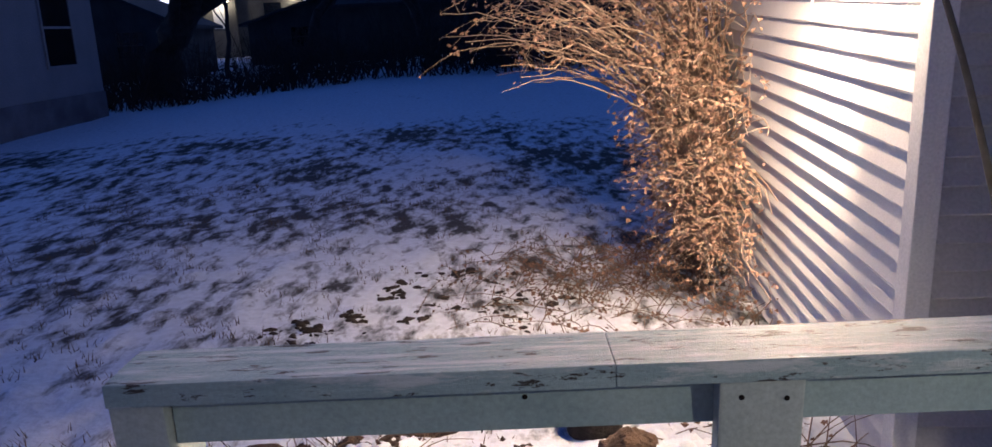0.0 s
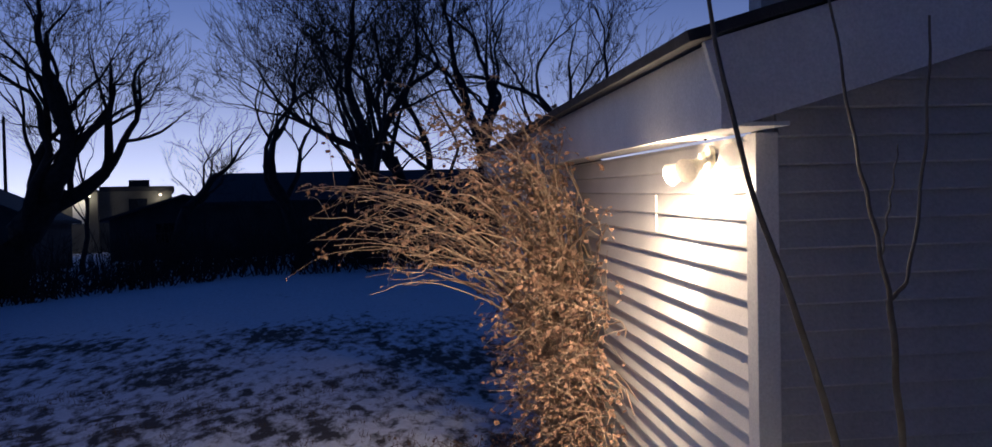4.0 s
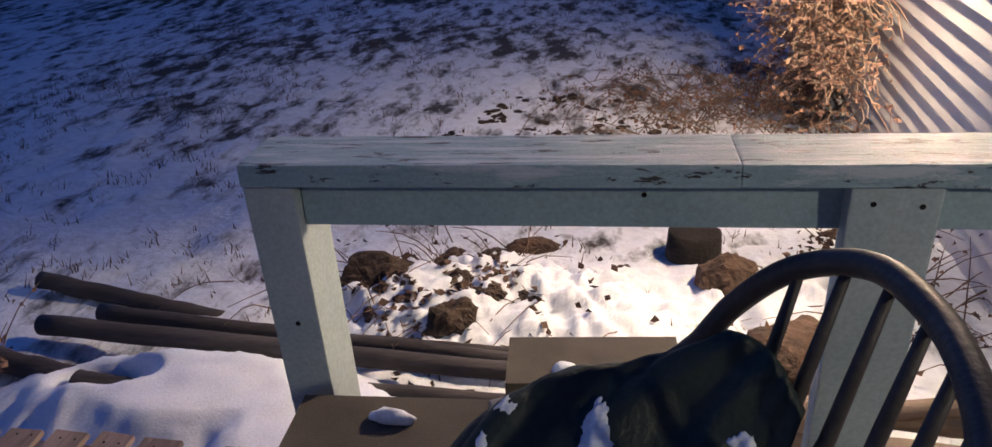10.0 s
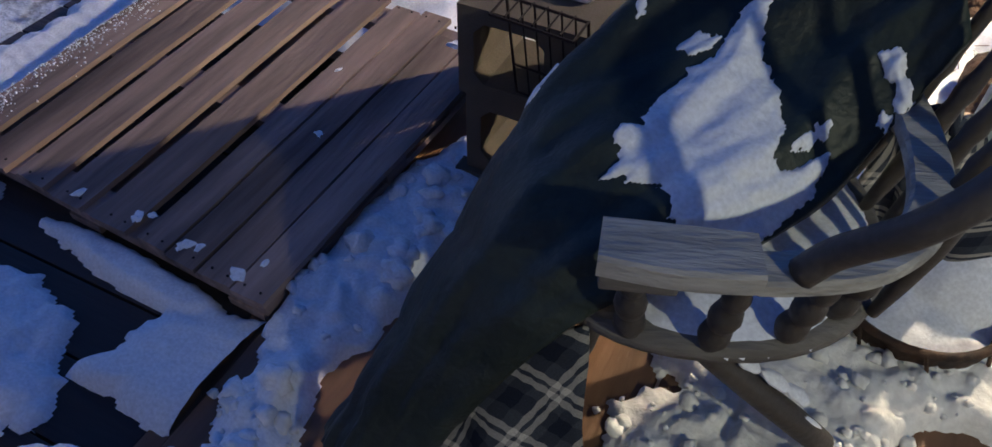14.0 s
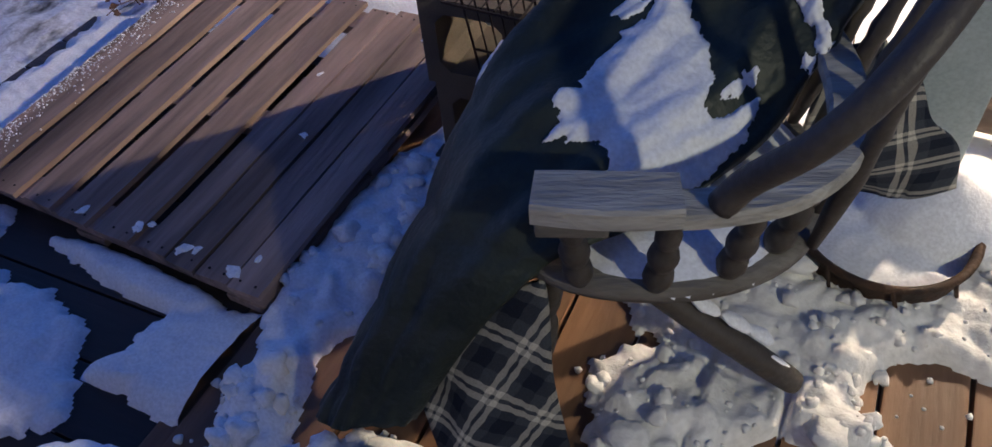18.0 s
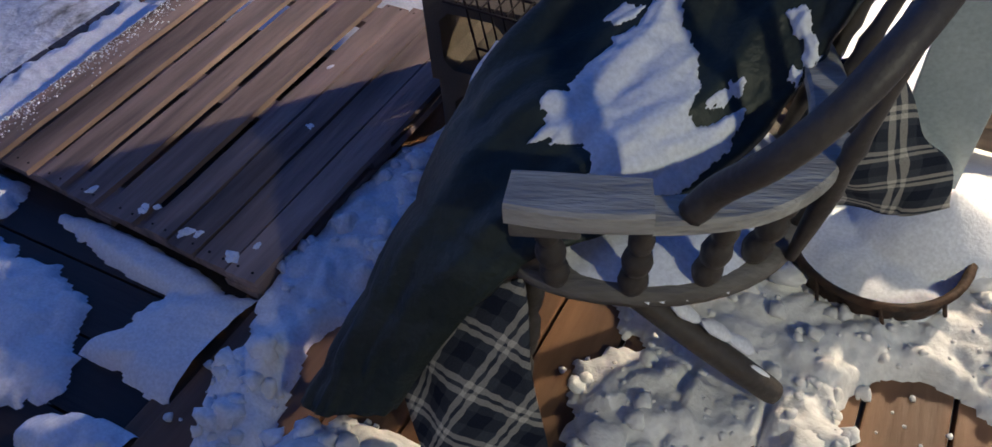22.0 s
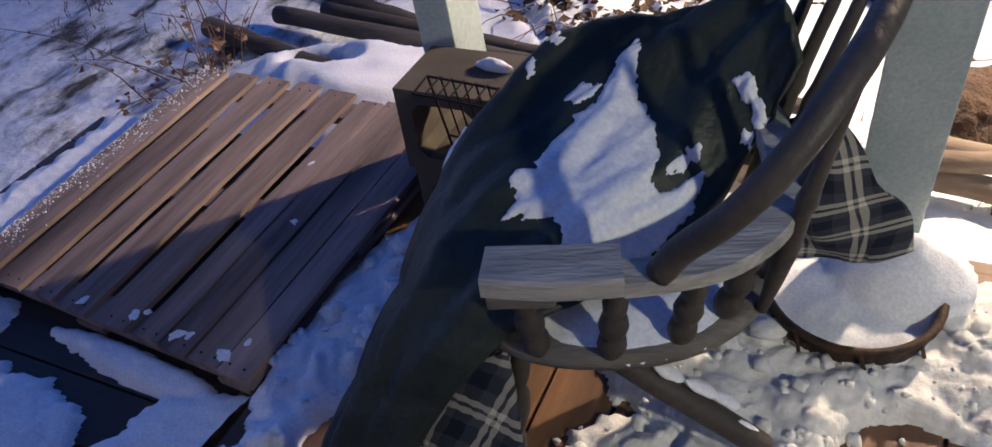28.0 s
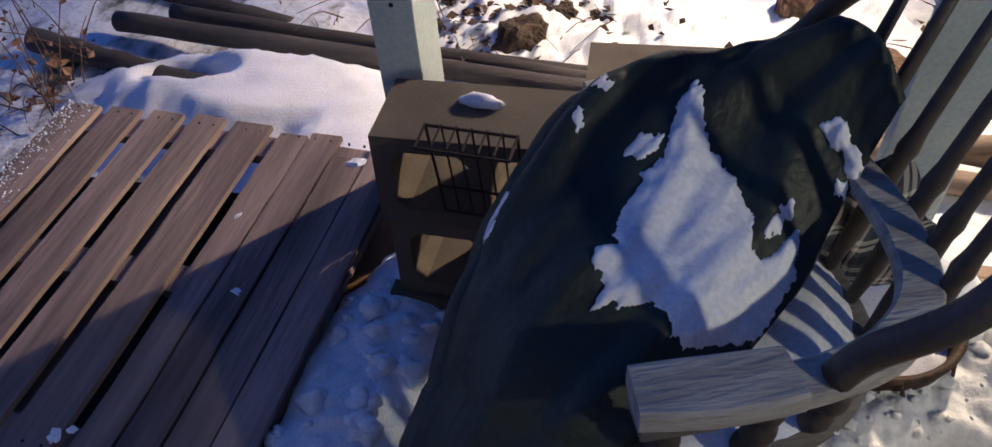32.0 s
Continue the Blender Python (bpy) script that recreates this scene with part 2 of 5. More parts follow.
# ---- ground ----
def ground_height(x, y):
    h = GROUND + 0.03 * bumpy(x, y, 0.7, 3.1) + 0.018 * bumpy(x, y, 2.3, 8.4)
    near = max(0.0, 1.0 - max(abs(x) - 6, 0) / 4) * max(0.0, 1.0 - max(y - 7, 0) / 4)
    if near > 0:
        h += near * (0.026 * bumpy(x + 0.3 * y, y, 5.0, 5.5) + 0.022 * abs(bumpy(x + 0.3 * y, y, 9.0, 1.7)))
    if y > 9:
        h += (0.008 + 0.037 * min(1.0, max(0.1, (x + 9) / 6))) * (min(y, 24) - 9)
    return h


def grid_mesh(xs, ys, height):
    nx = len(xs)
    verts = [(x, y, height(x, y)) for y in ys for x in xs]
    faces = [(j * nx + i, j * nx + i + 1, (j + 1) * nx + i + 1, (j + 1) * nx + i) for j in range(len(ys) - 1) for i in range(nx - 1)]
    return verts, faces


def from_lists(name, verts, faces, material, parent=None, label="", smooth=True):
    me = bpy.data.meshes.new(name)
    me.from_pydata(verts, [], faces)
    me.polygons.foreach_set("use_smooth", [smooth] * len(me.polygons))
    for m in material if isinstance(material, (list, tuple)) else (material,):
        me.materials.append(m)
    me.update()
    ob = new(name, me)
    ob.parent = parent
    if label:
        ob["label"] = label
    return ob


def snowy_ground():
    """Thin snow that lets tufts of dead grass through in streaks."""
    m = mat("snowy_lawn", (0.78, 0.81, 0.86), 0.85, second=(0.065, 0.062, 0.058), scale=2.6, fine=16, bump=0.7, depth=0.03)
    n, l = m.node_tree.nodes, m.node_tree.links
    co = n["Texture Coordinate"]
    mp = n.new("ShaderNodeMapping")
    mp.inputs["Scale"].default_value = (1.5, 0.7, 1)
    mp.inputs["Rotation"].default_value = (0, 0, radians(-38))
    l.new(co.outputs["Object"], mp.inputs["Vector"])
    tuft, wide = n.new("ShaderNodeTexNoise"), n.new("ShaderNodeTexNoise")
    tuft.inputs["Scale"].default_value, tuft.inputs["Detail"].default_value, tuft.inputs["Roughness"].default_value = 4.2, 8, 0.64
    wide.inputs["Scale"].default_value, wide.inputs["Detail"].default_value = 0.55, 4
    l.new(mp.outputs[0], tuft.inputs["Vector"])
    l.new(co.outputs["Object"], wide.inputs["Vector"])
    add = n.new("ShaderNodeMath")
    add.operation = "MULTIPLY_ADD"
    add.inputs[1].default_value = 0.55
    l.new(wide.outputs["Fac"], add.inputs[0])
    l.new(tuft.outputs["Fac"], add.inputs[2])
    sep, ra, rb = n.new("ShaderNodeSeparateXYZ"), n.new("ShaderNodeMapRange"), n.new("ShaderNodeMapRange")
    l.new(co.outputs["Object"], sep.inputs[0])
    for q, lo, hi, top in ((ra, 0.5, 7.5, 0.115), (rb, 12.5, 14.5, -0.24)):
        q.inputs["From Min"].default_value, q.inputs["From Max"].default_value = lo, hi
        q.inputs["To Min"].default_value, q.inputs["To Max"].default_value = max(0.0, top * 0.2), top
        l.new(sep.outputs[1], q.inputs["Value"])
    more, more2 = n.new("ShaderNodeMath"), n.new("ShaderNodeMath")
    for q, s in ((more, ra), (more2, rb)):
        l.new(s.outputs[0], q.inputs[1])
    l.new(add.outputs[0], more.inputs[0])
    l.new(more.outputs[0], more2.inputs[0])
    add = more2
    ramp = [x for x in n if x.bl_idname == "ShaderNodeMapRange" and x.inputs["From Max"].is_linked is False and abs(x.inputs["From Min"].default_value - 0.35) < 1e-4][0]
    ramp.inputs["From Min"].default_value, ramp.inputs["From Max"].default_value = 0.82, 0.98
    l.new(add.outputs[0], ramp.inputs["Value"])
    return m


M_GROUND = snowy_ground()


def fine_steps(a, b, step):
    return [a + step * i for i in range(int(round((b - a) / step)) + 1)]


xs = [-600, -200, -90, -50, -30, -20, -15, -12, -10] + fine_steps(-8.5, -3.5, 0.25) + fine_steps(-3.4, 3.6, 0.05) + [4.2, 5, 7, 10, 16, 25, 45, 80, 200, 600]
ys = [-400, -80, -20, -8, -3] + fine_steps(-1.4, 6.0, 0.055) + fine_steps(6.2, 12, 0.2) + fine_steps(12.5, 24, 0.6) + [26, 30, 36, 44, 60, 100, 200, 600]
ground = from_lists("ground", *grid_mesh(xs, ys, ground_height), M_GROUND)
tagged(ground, "snow-dusted lawn with dead grass tufts showing through", "ground", kind="structure")


# dead grass blades that stand out of the thin snow
def grass_tufts():
    rnd = random.Random(5)
    verts, faces = [], []
    for _ in range(3800):
        x, y = rnd.uniform(-4.5, 2.0), rnd.uniform(0.9, 9.0)
        if bumpy(x + 0.5 * y, y, 1.7, 2.2) + 0.5 * bumpy(x, y, 5, 4.4) < 0.06:
            continue
        z = ground_height(x, y)
        for _ in range(rnd.randint(3, 6)):
            a, r, h = rnd.uniform(0, math.tau), rnd.uniform(0.01, 0.06), rnd.uniform(0.015, 0.06)
            dx, dy, w = math.cos(a), math.sin(a), 0.004
            k = len(verts)
            bx, by = x + rnd.uniform(-0.04, 0.04), y + rnd.uniform(-0.04, 0.04)
            verts += [(bx - dy * w, by + dx * w, z - 0.01), (bx + dy * w, by - dx * w, z - 0.01), (bx + dx * r, by + dy * r, z + h)]
            faces.append((k, k + 1, k + 2))
    ob = from_lists("grass_tufts", verts, faces, M_GRASS, smooth=False)
    tagged(ob, "brown dead grass blades poking through the snow", "grass", kind="stuff")


def bare_earth():
    """Dark clods and tufts along a worn line across the near lawn."""
    r = random.Random(31)
    verts, faces = [], []
    for _ in range(900):
        f = r.random()
        x, y = -0.9 + 1.25 * f + r.gauss(0, 0.07), 3.45 + 1.5 * f + r.gauss(0, 0.12)
        if r.random() < 0.4:
            x, y = r.gauss(0.25, 0.35), r.gauss(4.1, 0.4)
        if bumpy(x, y, 3.1, 6.2) + 0.6 * bumpy(x, y, 9, 1.2) < 0.12:
            continue
        s, z = 0.006 + 0.022 * r.random() ** 2, ground_height(x, y)
        bm = bmesh.new()
        bmesh.ops.create_icosphere(bm, subdivisions=1, radius=s)
        k, sd = len(verts), r.uniform(0, 90)
        for v in bm.verts:
            v.co *= 1 + 1.1 * noise.noise(v.co / s * 1.5 + Vector((sd, 0, 0)))
            verts.append((x + v.co.x * 1.5, y + v.co.y, z + v.co.z * 0.8 + 0.004))
        bm.verts.index_update()
        faces += [tuple(k + v.index for v in q.verts) for q in bm.faces]
        bm.free()
    tagged(from_lists("bare_earth", verts, faces, M_EARTH), "dark frozen clods of earth showing through thin snow", "earth", kind="stuff")


M_EARTH = mat("frozen_earth", (0.055, 0.042, 0.035), 0.95, second=(0.03, 0.022, 0.018), scale=14, fine=90, bump=0.7)
bare_earth()
M_GRASS = mat("dead_grass", (0.16, 0.11, 0.06), 0.9, scale=3, fine=30, bump=0)
grass_tufts()

# ---- deck and lower landing ----
deck = thing("deck_floor", pose(0, 0, 0), "brown stained wooden deck boards under trodden snow", "deck", kind="structure")
for i in range(25):
    x = -0.105 + i * 0.1415
    block("deck_board", (x + 0.004, -2.08, -0.038), (x + 0.1375, 0.13, 0.0), M_DECK, deck, bevel=0.004)
block("rim_joist", (-0.1, 0.135, -0.30), (3.4, 0.173, -0.004), M_DECK, deck)
block("side_joist", (-0.15, -2.08, -0.40), (-0.108, 0.13, -0.012), M_DECK, deck)
landing = thing("step_landing", pose(0, 0, 0), "dark wet wooden landing boards beside the deck with snow patches", "landing", kind="structure")
M_DARKDECK = mat("dark_wet_board", (0.045, 0.032, 0.028), 0.5, second=(0.025, 0.02, 0.018), scale=5, fine=60, bump=0.3, stretch=(0.12, 1, 1), rand=0.25)
for i in range(14):
    y = 0.12 - i * 0.145
    block("landing_board", (-1.35, y - 0.14, -0.055), (-0.153, y, -0.017), M_DARKDECK, landing, bevel=0.004)
block("landing_joist", (-1.35, -1.90, -0.40), (-1.31, 0.1, -0.058), M_DARKDECK, landing)
block("landing_joist", (-0.20, -1.90, -0.40), (-0.16, 0.1, -0.058), M_DARKDECK, landing)


# ---- railing ----
def worn_paint():
    """Teal paint that has flaked to pale wood and grime in long thin chips."""
    m = mat("flaking_teal_paint", (0.30, 0.41, 0.45), 0.34, second=(0.23, 0.34, 0.38), scale=5, fine=130, bump=0.12)
    n, l = m.node_tree.nodes, m.node_tree.links
    b, co = n["Principled BSDF"], n["Texture Coordinate"]
    mp, chip = n.new("ShaderNodeMapping"), n.new("ShaderNodeTexNoise")
    mp.inputs["Scale"].default_value = (1.1, 4, 4)
    chip.inputs["Scale"].default_value, chip.inputs["Detail"].default_value, chip.inputs["Roughness"].default_value = 9, 10, 0.72
    l.new(co.outputs["Object"], mp.inputs["Vector"])
    l.new(mp.outputs[0], chip.inputs["Vector"])
    ramp = n.new("ShaderNodeMapRange")
    ramp.inputs["From Min"].default_value, ramp.inputs["From Max"].default_value = 0.565, 0.585
    l.new(chip.outputs["Fac"], ramp.inputs["Value"])
    mix = n.new("ShaderNodeMix")
    mix.data_type = "RGBA"
    old = b.inputs["Base Color"].links[0].from_socket
    l.new(ramp.outputs[0], mix.inputs[0])
    l.new(old, mix.inputs[6])
    mix.inputs[7].default_value = (0.035, 0.03, 0.028, 1)
    # paint worn through to pale weathered grain along the top
    bare, soft, top = n.new("ShaderNodeTexNoise"), n.new("ShaderNodeMapRange"), n.new("ShaderNodeMix")
    mp2 = n.new("ShaderNodeMapping")
    mp2.inputs["Scale"].default_value, mp2.inputs["Location"].default_value = (0.8, 9, 4), (3.1, 0.4, 0)
    bare.inputs["Scale"].default_value, bare.inputs["Detail"].default_value, bare.inputs["Roughness"].default_value = 6, 10, 0.75
    l.new(co.outputs["Object"], mp2.inputs["Vector"])
    l.new(mp2.outputs[0], bare.inputs["Vector"])
    soft.inputs["From Min"].default_value, soft.inputs["From Max"].default_value = 0.50, 0.58
    l.new(bare.outputs["Fac"], soft.inputs["Value"])
    top.data_type = "RGBA"
    top.inputs[7].default_value = (0.50, 0.56, 0.60, 1)
    l.new(soft.outputs[0], top.inputs[0])
    l.new(mix.outputs[2], top.inputs[6])
    l.new(top.outputs[2], b.inputs["Base Color"])
    bp = n.new("ShaderNodeBump")
    bp.inputs["Strength"].default_value, bp.inputs["Distance"].default_value = 1.0, 0.007
    l.new(bare.outputs["Fac"], bp.inputs["Height"])
    l.new(bp.outputs[0], b.inputs["Normal"])
    return m


M_FLAKE = worn_paint()
M_POST = mat("pale_post_paint", (0.40, 0.47, 0.48), 0.5, second=(0.33, 0.40, 0.415), scale=6, fine=120, bump=0.12)
M_NAIL = mat("dark_nail", (0.02, 0.018, 0.017), 0.6, 0.7)
LEAN = pose(0, 0, 0.92, 4.2) @ pose(0, 0, -0.92)
rail = thing("deck_railing", pose(0, 0, 0), "worn teal-painted wooden deck railing with flaking top board", "railing")
block("top_board", (0.0, 0.0, 0.882), (0.785, 0.14, 0.92), M_FLAKE, rail, bevel=0.003)
block("top_board", (0.7858, 0.0005, 0.882), (3.4, 0.14, 0.9195), M_FLAKE, rail, bevel=0.003)
block("post", (-0.006, 0.015, -0.30), (0.080, 0.150, 0.88), M_POST, rail, bevel=0.004, m=LEAN)
block("post", (0.946, 0.006, -0.30), (1.078, 0.044, 0.88), M_POST, rail, bevel=0.004, m=LEAN)
block("post", (2.62, 0.006, -0.30), (2.752, 0.044, 0.88), M_POST, rail, bevel=0.004, m=LEAN)
block("side_board", (0.082, 0.046, 0.795), (3.4, 0.084, 0.88), M_PAINT, rail, bevel=0.003)
for x, y, z in ((0.98, 0.006, 0.852), (1.05, 0.006, 0.848), (0.646, 0.046, 0.852), (0.040, 0.015, 0.60)):
    bm = bmesh.new()
    lathe(bm, [(0.0045, -0.004), (0.0045, 0.0015), (0.003, 0.002)], 10, (LEAN if y < 0.04 else pose(0, 0, 0)) @ pose(x, y, z, 90))
    part("nail_head", bm, M_NAIL, rail)


# ---- garage ----
EAVE = 1.765
garage = thing("garage", GARAGE, "white sided garage with a flood-lit side wall and an unlit gable", "house")
block("side_wall", (0.03, 0.115, -0.5), (0.15, 9.0, EAVE), M_SIDING, garage, bevel=0)
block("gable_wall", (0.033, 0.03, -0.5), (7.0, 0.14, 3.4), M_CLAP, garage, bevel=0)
block("corner_trim", (-0.014, -0.012, -0.5), (0.075, 0.085, EAVE), M_TRIM, garage, bevel=0.006)
PITCH = 0.1056


def lap(length, m, lip=0.0):
    """One lapped board: thin above, thick at its lower edge, with a small drip lip."""
    bm = bmesh.new()
    prof = [(0.02, 0.0), (-0.010 - lip, 0.0), (-0.013 - lip, 0.007), (0.012, PITCH - 0.002), (0.02, PITCH - 0.002)]
    ends = [[bm.verts.new((x, y, z)) for x, z in prof] for y in (0.0, length)]
    k = len(prof)
    for j in range(k):
        bm.faces.new((ends[0][j], ends[1][j], ends[1][(j + 1) % k], ends[0][(j + 1) % k]))
    bm.faces.new(ends[0][::-1])
    bm.faces.new(ends[1])
    bmesh.ops.recalc_face_normals(bm, faces=bm.faces)
    bmesh.ops.transform(bm, matrix=m, verts=bm.verts)
    return bm


z = -0.471
first = None
while z < EAVE - 0.02:
    if first is None:
        first = part("siding_course", lap(8.9, pose(0.008, 0.088, 0)), M_SIDING, garage)
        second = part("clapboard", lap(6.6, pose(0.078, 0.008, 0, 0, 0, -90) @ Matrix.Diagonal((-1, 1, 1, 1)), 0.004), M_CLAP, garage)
        first.location.z = second.location.z = z
    else:
        for src in (first, second):
            o = new(src.name.split(".")[0], src.data)
            o.parent, o.location = garage, (0, 0, z)
    z += PITCH
for k in range(10):
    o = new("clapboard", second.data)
    o.parent, o.location = garage, (0, 0, z + k * PITCH)
OVER, FRONT, FASCIA = 0.20, -0.20, 0.31
SLOPE = -16
block("fascia", (-OVER - 0.03, FRONT - 0.03, EAVE), (-OVER, 9.0, EAVE + FASCIA), M_TRIM, garage)
block("soffit", (-OVER, FRONT, EAVE + 0.01), (0.03, 9.0, EAVE + 0.025), M_TRIM, garage, bevel=0)
RISE = pose(-OVER, 0, EAVE, 0, SLOPE)
bm = bmesh.new()
box(bm, (-0.06, FRONT - 0.06, FASCIA + 0.01), (3.9, 9.1, FASCIA + 0.05), 0.004, RISE)
part("roof", bm, M_ROOF, garage)
bm = bmesh.new()
box(bm, (0.0, FRONT - 0.03, 0.0), (3.9, FRONT, FASCIA), 0.004, RISE)
part("rake_board", bm, M_TRIM, garage)
bm = bmesh.new()
box(bm, (0.02, FRONT + 0.001, 0.01), (3.9, 0.03, 0.025), 0, RISE)
part("rake_soffit", bm, M_TRIM, garage)
block("siding_joint", (-0.007, 1.28, 1.33), (0.003, 1.286, 1.53), M_TRIM, garage, bevel=0)

# twin-head flood lamp under the eave
M_BULB = bpy.data.materials.new("lit_bulb")
M_BULB.use_nodes = True
e = M_BULB.node_tree.nodes["Principled BSDF"]
e.inputs["Emission Color"].default_value, e.inputs["Emission Strength"].default_value = (1.0, 0.86, 0.62, 1), 14.0
M_FIXTURE = mat("white_lamp_housing", (0.62, 0.58, 0.5), 0.4, fine=100, bump=0.05)
lampfix = thing("twin_flood_lamp", GARAGE @ pose(-0.005, 0.47, 1.69), "white twin-head flood lamp mounted under the garage eave", "wall lamp")
bm = bmesh.new()
lathe(bm, [(0.055, 0), (0.055, 0.02), (0.03, 0.03), (0.02, 0.05)], 20, pose(0, 0, 0, 0, -90))
part("base_plate", bm, M_FIXTURE, lampfix, smooth=False)
for s, tip in ((-1, Vector((-0.17, -0.13, -0.06))), (1, Vector((-0.15, 0.12, -0.07)))):
    bm = bmesh.new()
    d = tip.normalized()
    turn = d.to_track_quat("Z", "Y").to_matrix().to_4x4()
    lathe(bm, [(0.012, 0.03), (0.012, 0.09), (0.026, 0.10), (0.03, 0.13), (0.05, 0.19), (0.052, 0.2), (0.047, 0.2)], 18, turn)
    head = part("lamp_head", bm, M_FIXTURE, lampfix)
    if s > 0:
        bm = bmesh.new()
        lathe(bm, [(0.03, 0.195), (0.046, 0.202), (0.035, 0.214), (0.01, 0.219)], 18, turn)
        part("bulb", bm, M_BULB, head, "glowing warm flood bulb")
bm = bmesh.new()
tube(bm, sweep([(-0.01, 0.03, 0.08), (-0.04, 0.02, 0.12), (-0.03, 0.2, 0.13), (-0.01, 0.5, 0.128)], 14), 0.006, 6)
part("cable", bm, M_WIRE, lampfix)


# ---- pallet ----
pallet = thing("wooden_pallet", pose(-0.103, -0.669, -0.008, 3.8, 0, -3.6), "weathered grey-brown wooden shipping pallet lying on the landing", "pallet")
rnd = random.Random(11)
LONG, WIDE, TALL = 0.92, 0.97, 0.062


def plank(name, lo, hi, material, parent, chip=0.004, cuts=5, axis=1, label=""):
    """A sawn board with slightly wavering edges and split ends."""
    bm = bmesh.new()
    box(bm, lo, hi)
    es = [e for e in bm.edges if abs((e.verts[0].co - e.verts[1].co)[axis]) > 0.5 * abs(hi[axis] - lo[axis])]
    bmesh.ops.subdivide_edges(bm, edges=es, cuts=cuts, use_grid_fill=True)
    seed = rnd.uniform(0, 50)
    mid = [(a + b) / 2 for a, b in zip(lo, hi)]
    for v in bm.verts:
        t = v.co[axis] * 9
        side = 1 if v.co[1 - axis] > mid[1 - axis] else -1
        v.co[1 - axis] += chip * noise.noise(Vector((t, seed, side * 3.0)))
        v.co.z += 0.5 * chip * noise.noise(Vector((t * 0.7, seed + 9, side)))
        if abs(v.co[axis] - lo[axis]) < 1e-5 or abs(v.co[axis] - hi[axis]) < 1e-5:
            v.co[axis] += chip * 2 * noise.noise(Vector((v.co.x * 30, v.co.y * 30, seed)))
    return part(name, bm, material, parent, label)


edges = [0.0, -0.083, -0.172, -0.257, -0.362, -0.494, -0.612, -0.732, -0.853]
widths = [0.078, 0.081, 0.077, 0.073, 0.098, 0.086, 0.090, 0.090, 0.098]
for i, x in enumerate(edges):
    w = widths[i]
    plank("slat", (x - w, rnd.uniform(-0.006, 0.006), TALL - 0.014), (x, LONG + rnd.uniform(-0.012, 0.012) - (0.07 if i == 1 else 0), TALL), M_PALLET, pallet)
for y in (0.004, 0.40, LONG - 0.09):
    plank("stringer", (-WIDE, y, 0.02), (0.0, y + 0.07, TALL - 0.0145), M_PALLET, pallet, axis=0)
for x in (-0.1, -0.55, -WIDE):
    plank("bottom_board", (x, 0.0, 0.0), (x + 0.09, LONG, 0.0195), M_PALLET, pallet)
for i, x in enumerate(edges):
    for y in (0.02, LONG - 0.02):
        for dx in (0.02, 0.06):
            bm = bmesh.new()
            lathe(bm, [(0.003, TALL - 0.004), (0.003, TALL + 0.0012)], 6, pose(x - dx, y, 0))
            part("nail_head", bm, M_NAIL, pallet)

prop = thing("timber_prop", pose(0, 0, 0), "short dark timber propping up the back of the pallet", "timber")
block("beam", (-1.0, 0.06, -0.015), (-0.16, 0.10, 0.036), M_DARKDECK, prop)

# ---- hollow concrete blocks ----
BX, BY = 0.037, -0.157


def hollow_block(place, label):
    """A two-core block on its side: face, back, webs and shells as one casting."""
    bm = bmesh.new()
    D = 0.185
    gx, gz = (0, 0.034, 0.056, 0.158, 0.18, 0.215, 0.237, 0.339, 0.361, 0.395), (0, 0.032, 0.054, 0.146, 0.168, 0.2)
    solid = {}
    for i in range(9):
        for j in range(5):
            core = i in (1, 2, 3, 5, 6, 7) and j in (1, 2, 3)
            corner = i in (1, 3, 5, 7) and j in (1, 3)
            solid[i, j] = "tri" if corner else not core
    vert = {}

    def at(i, j, k):
        if (i, j, k) not in vert:
            vert[i, j, k] = bm.verts.new((gx[i], 0 if k == 0 else D, gz[j]))
        return vert[i, j, k]

    for (i, j), s in solid.items():
        loop = [(i, j), (i + 1, j), (i + 1, j + 1), (i, j + 1)]
        if s == "tri":
            cut = {(1, 1): 2, (3, 1): 3, (1, 3): 1, (3, 3): 0}[(i % 4, j)]
            loop.pop(cut)
        elif not s:
            continue
        bm.faces.new([at(*p, 0) for p in loop])
        bm.faces.new([at(*p, 1) for p in loop][::-1])
    rims = [e for e in bm.edges if len(e.link_faces) == 1]
    ends = {(v.co.x, v.co.z): v for v in bm.verts if v.co.y > 0.01}
    for e in rims:
        if e.verts[0].co.y < 0.01:
            p, q = e.verts
            bm.faces.new((p, q, ends[q.co.x, q.co.z], ends[p.co.x, p.co.z]))
    bmesh.ops.recalc_face_normals(bm, faces=bm.faces)
    ob = part("concrete_block", bm, M_BLOCK)
    ob.matrix_basis = place
    return tagged(ob, label, "concrete block", "stacked concrete blocks")


hollow_block(pose(BX + 0.012, BY + 0.006, 0.052, 0, 0, -1.5), "hollow grey concrete block lying under another block")
hollow_block(pose(BX, BY, 0.253, 0, 0, 0.8), "hollow grey concrete block on top of the stack")
base = block("paving_slab", (BX - 0.01, BY - 0.01, 0.001), (BX + 0.41, BY + 0.2, 0.051), M_BLOCK)
tagged(base, "flat grey concrete slab under the stacked blocks", "slab")
hollow_block(pose(0.37, 0.31, 0.085, 0, 0, 3), "hollow grey concrete block stacked behind the railing")
hollow_block(pose(0.36, 0.305, -0.117, 0, 0, 1), "hollow grey concrete block stacked behind the railing")
hollow_block(pose(0.365, 0.30, -0.32, 0, 0, 4), "hollow grey concrete block standing on the ground")
low3 = block("paving_slab", (0.34, 0.29, -0.46), (0.78, 0.51, -0.322), M_BLOCK)
tagged(low3, "flat concrete footing slab half sunk in snow", "slab")

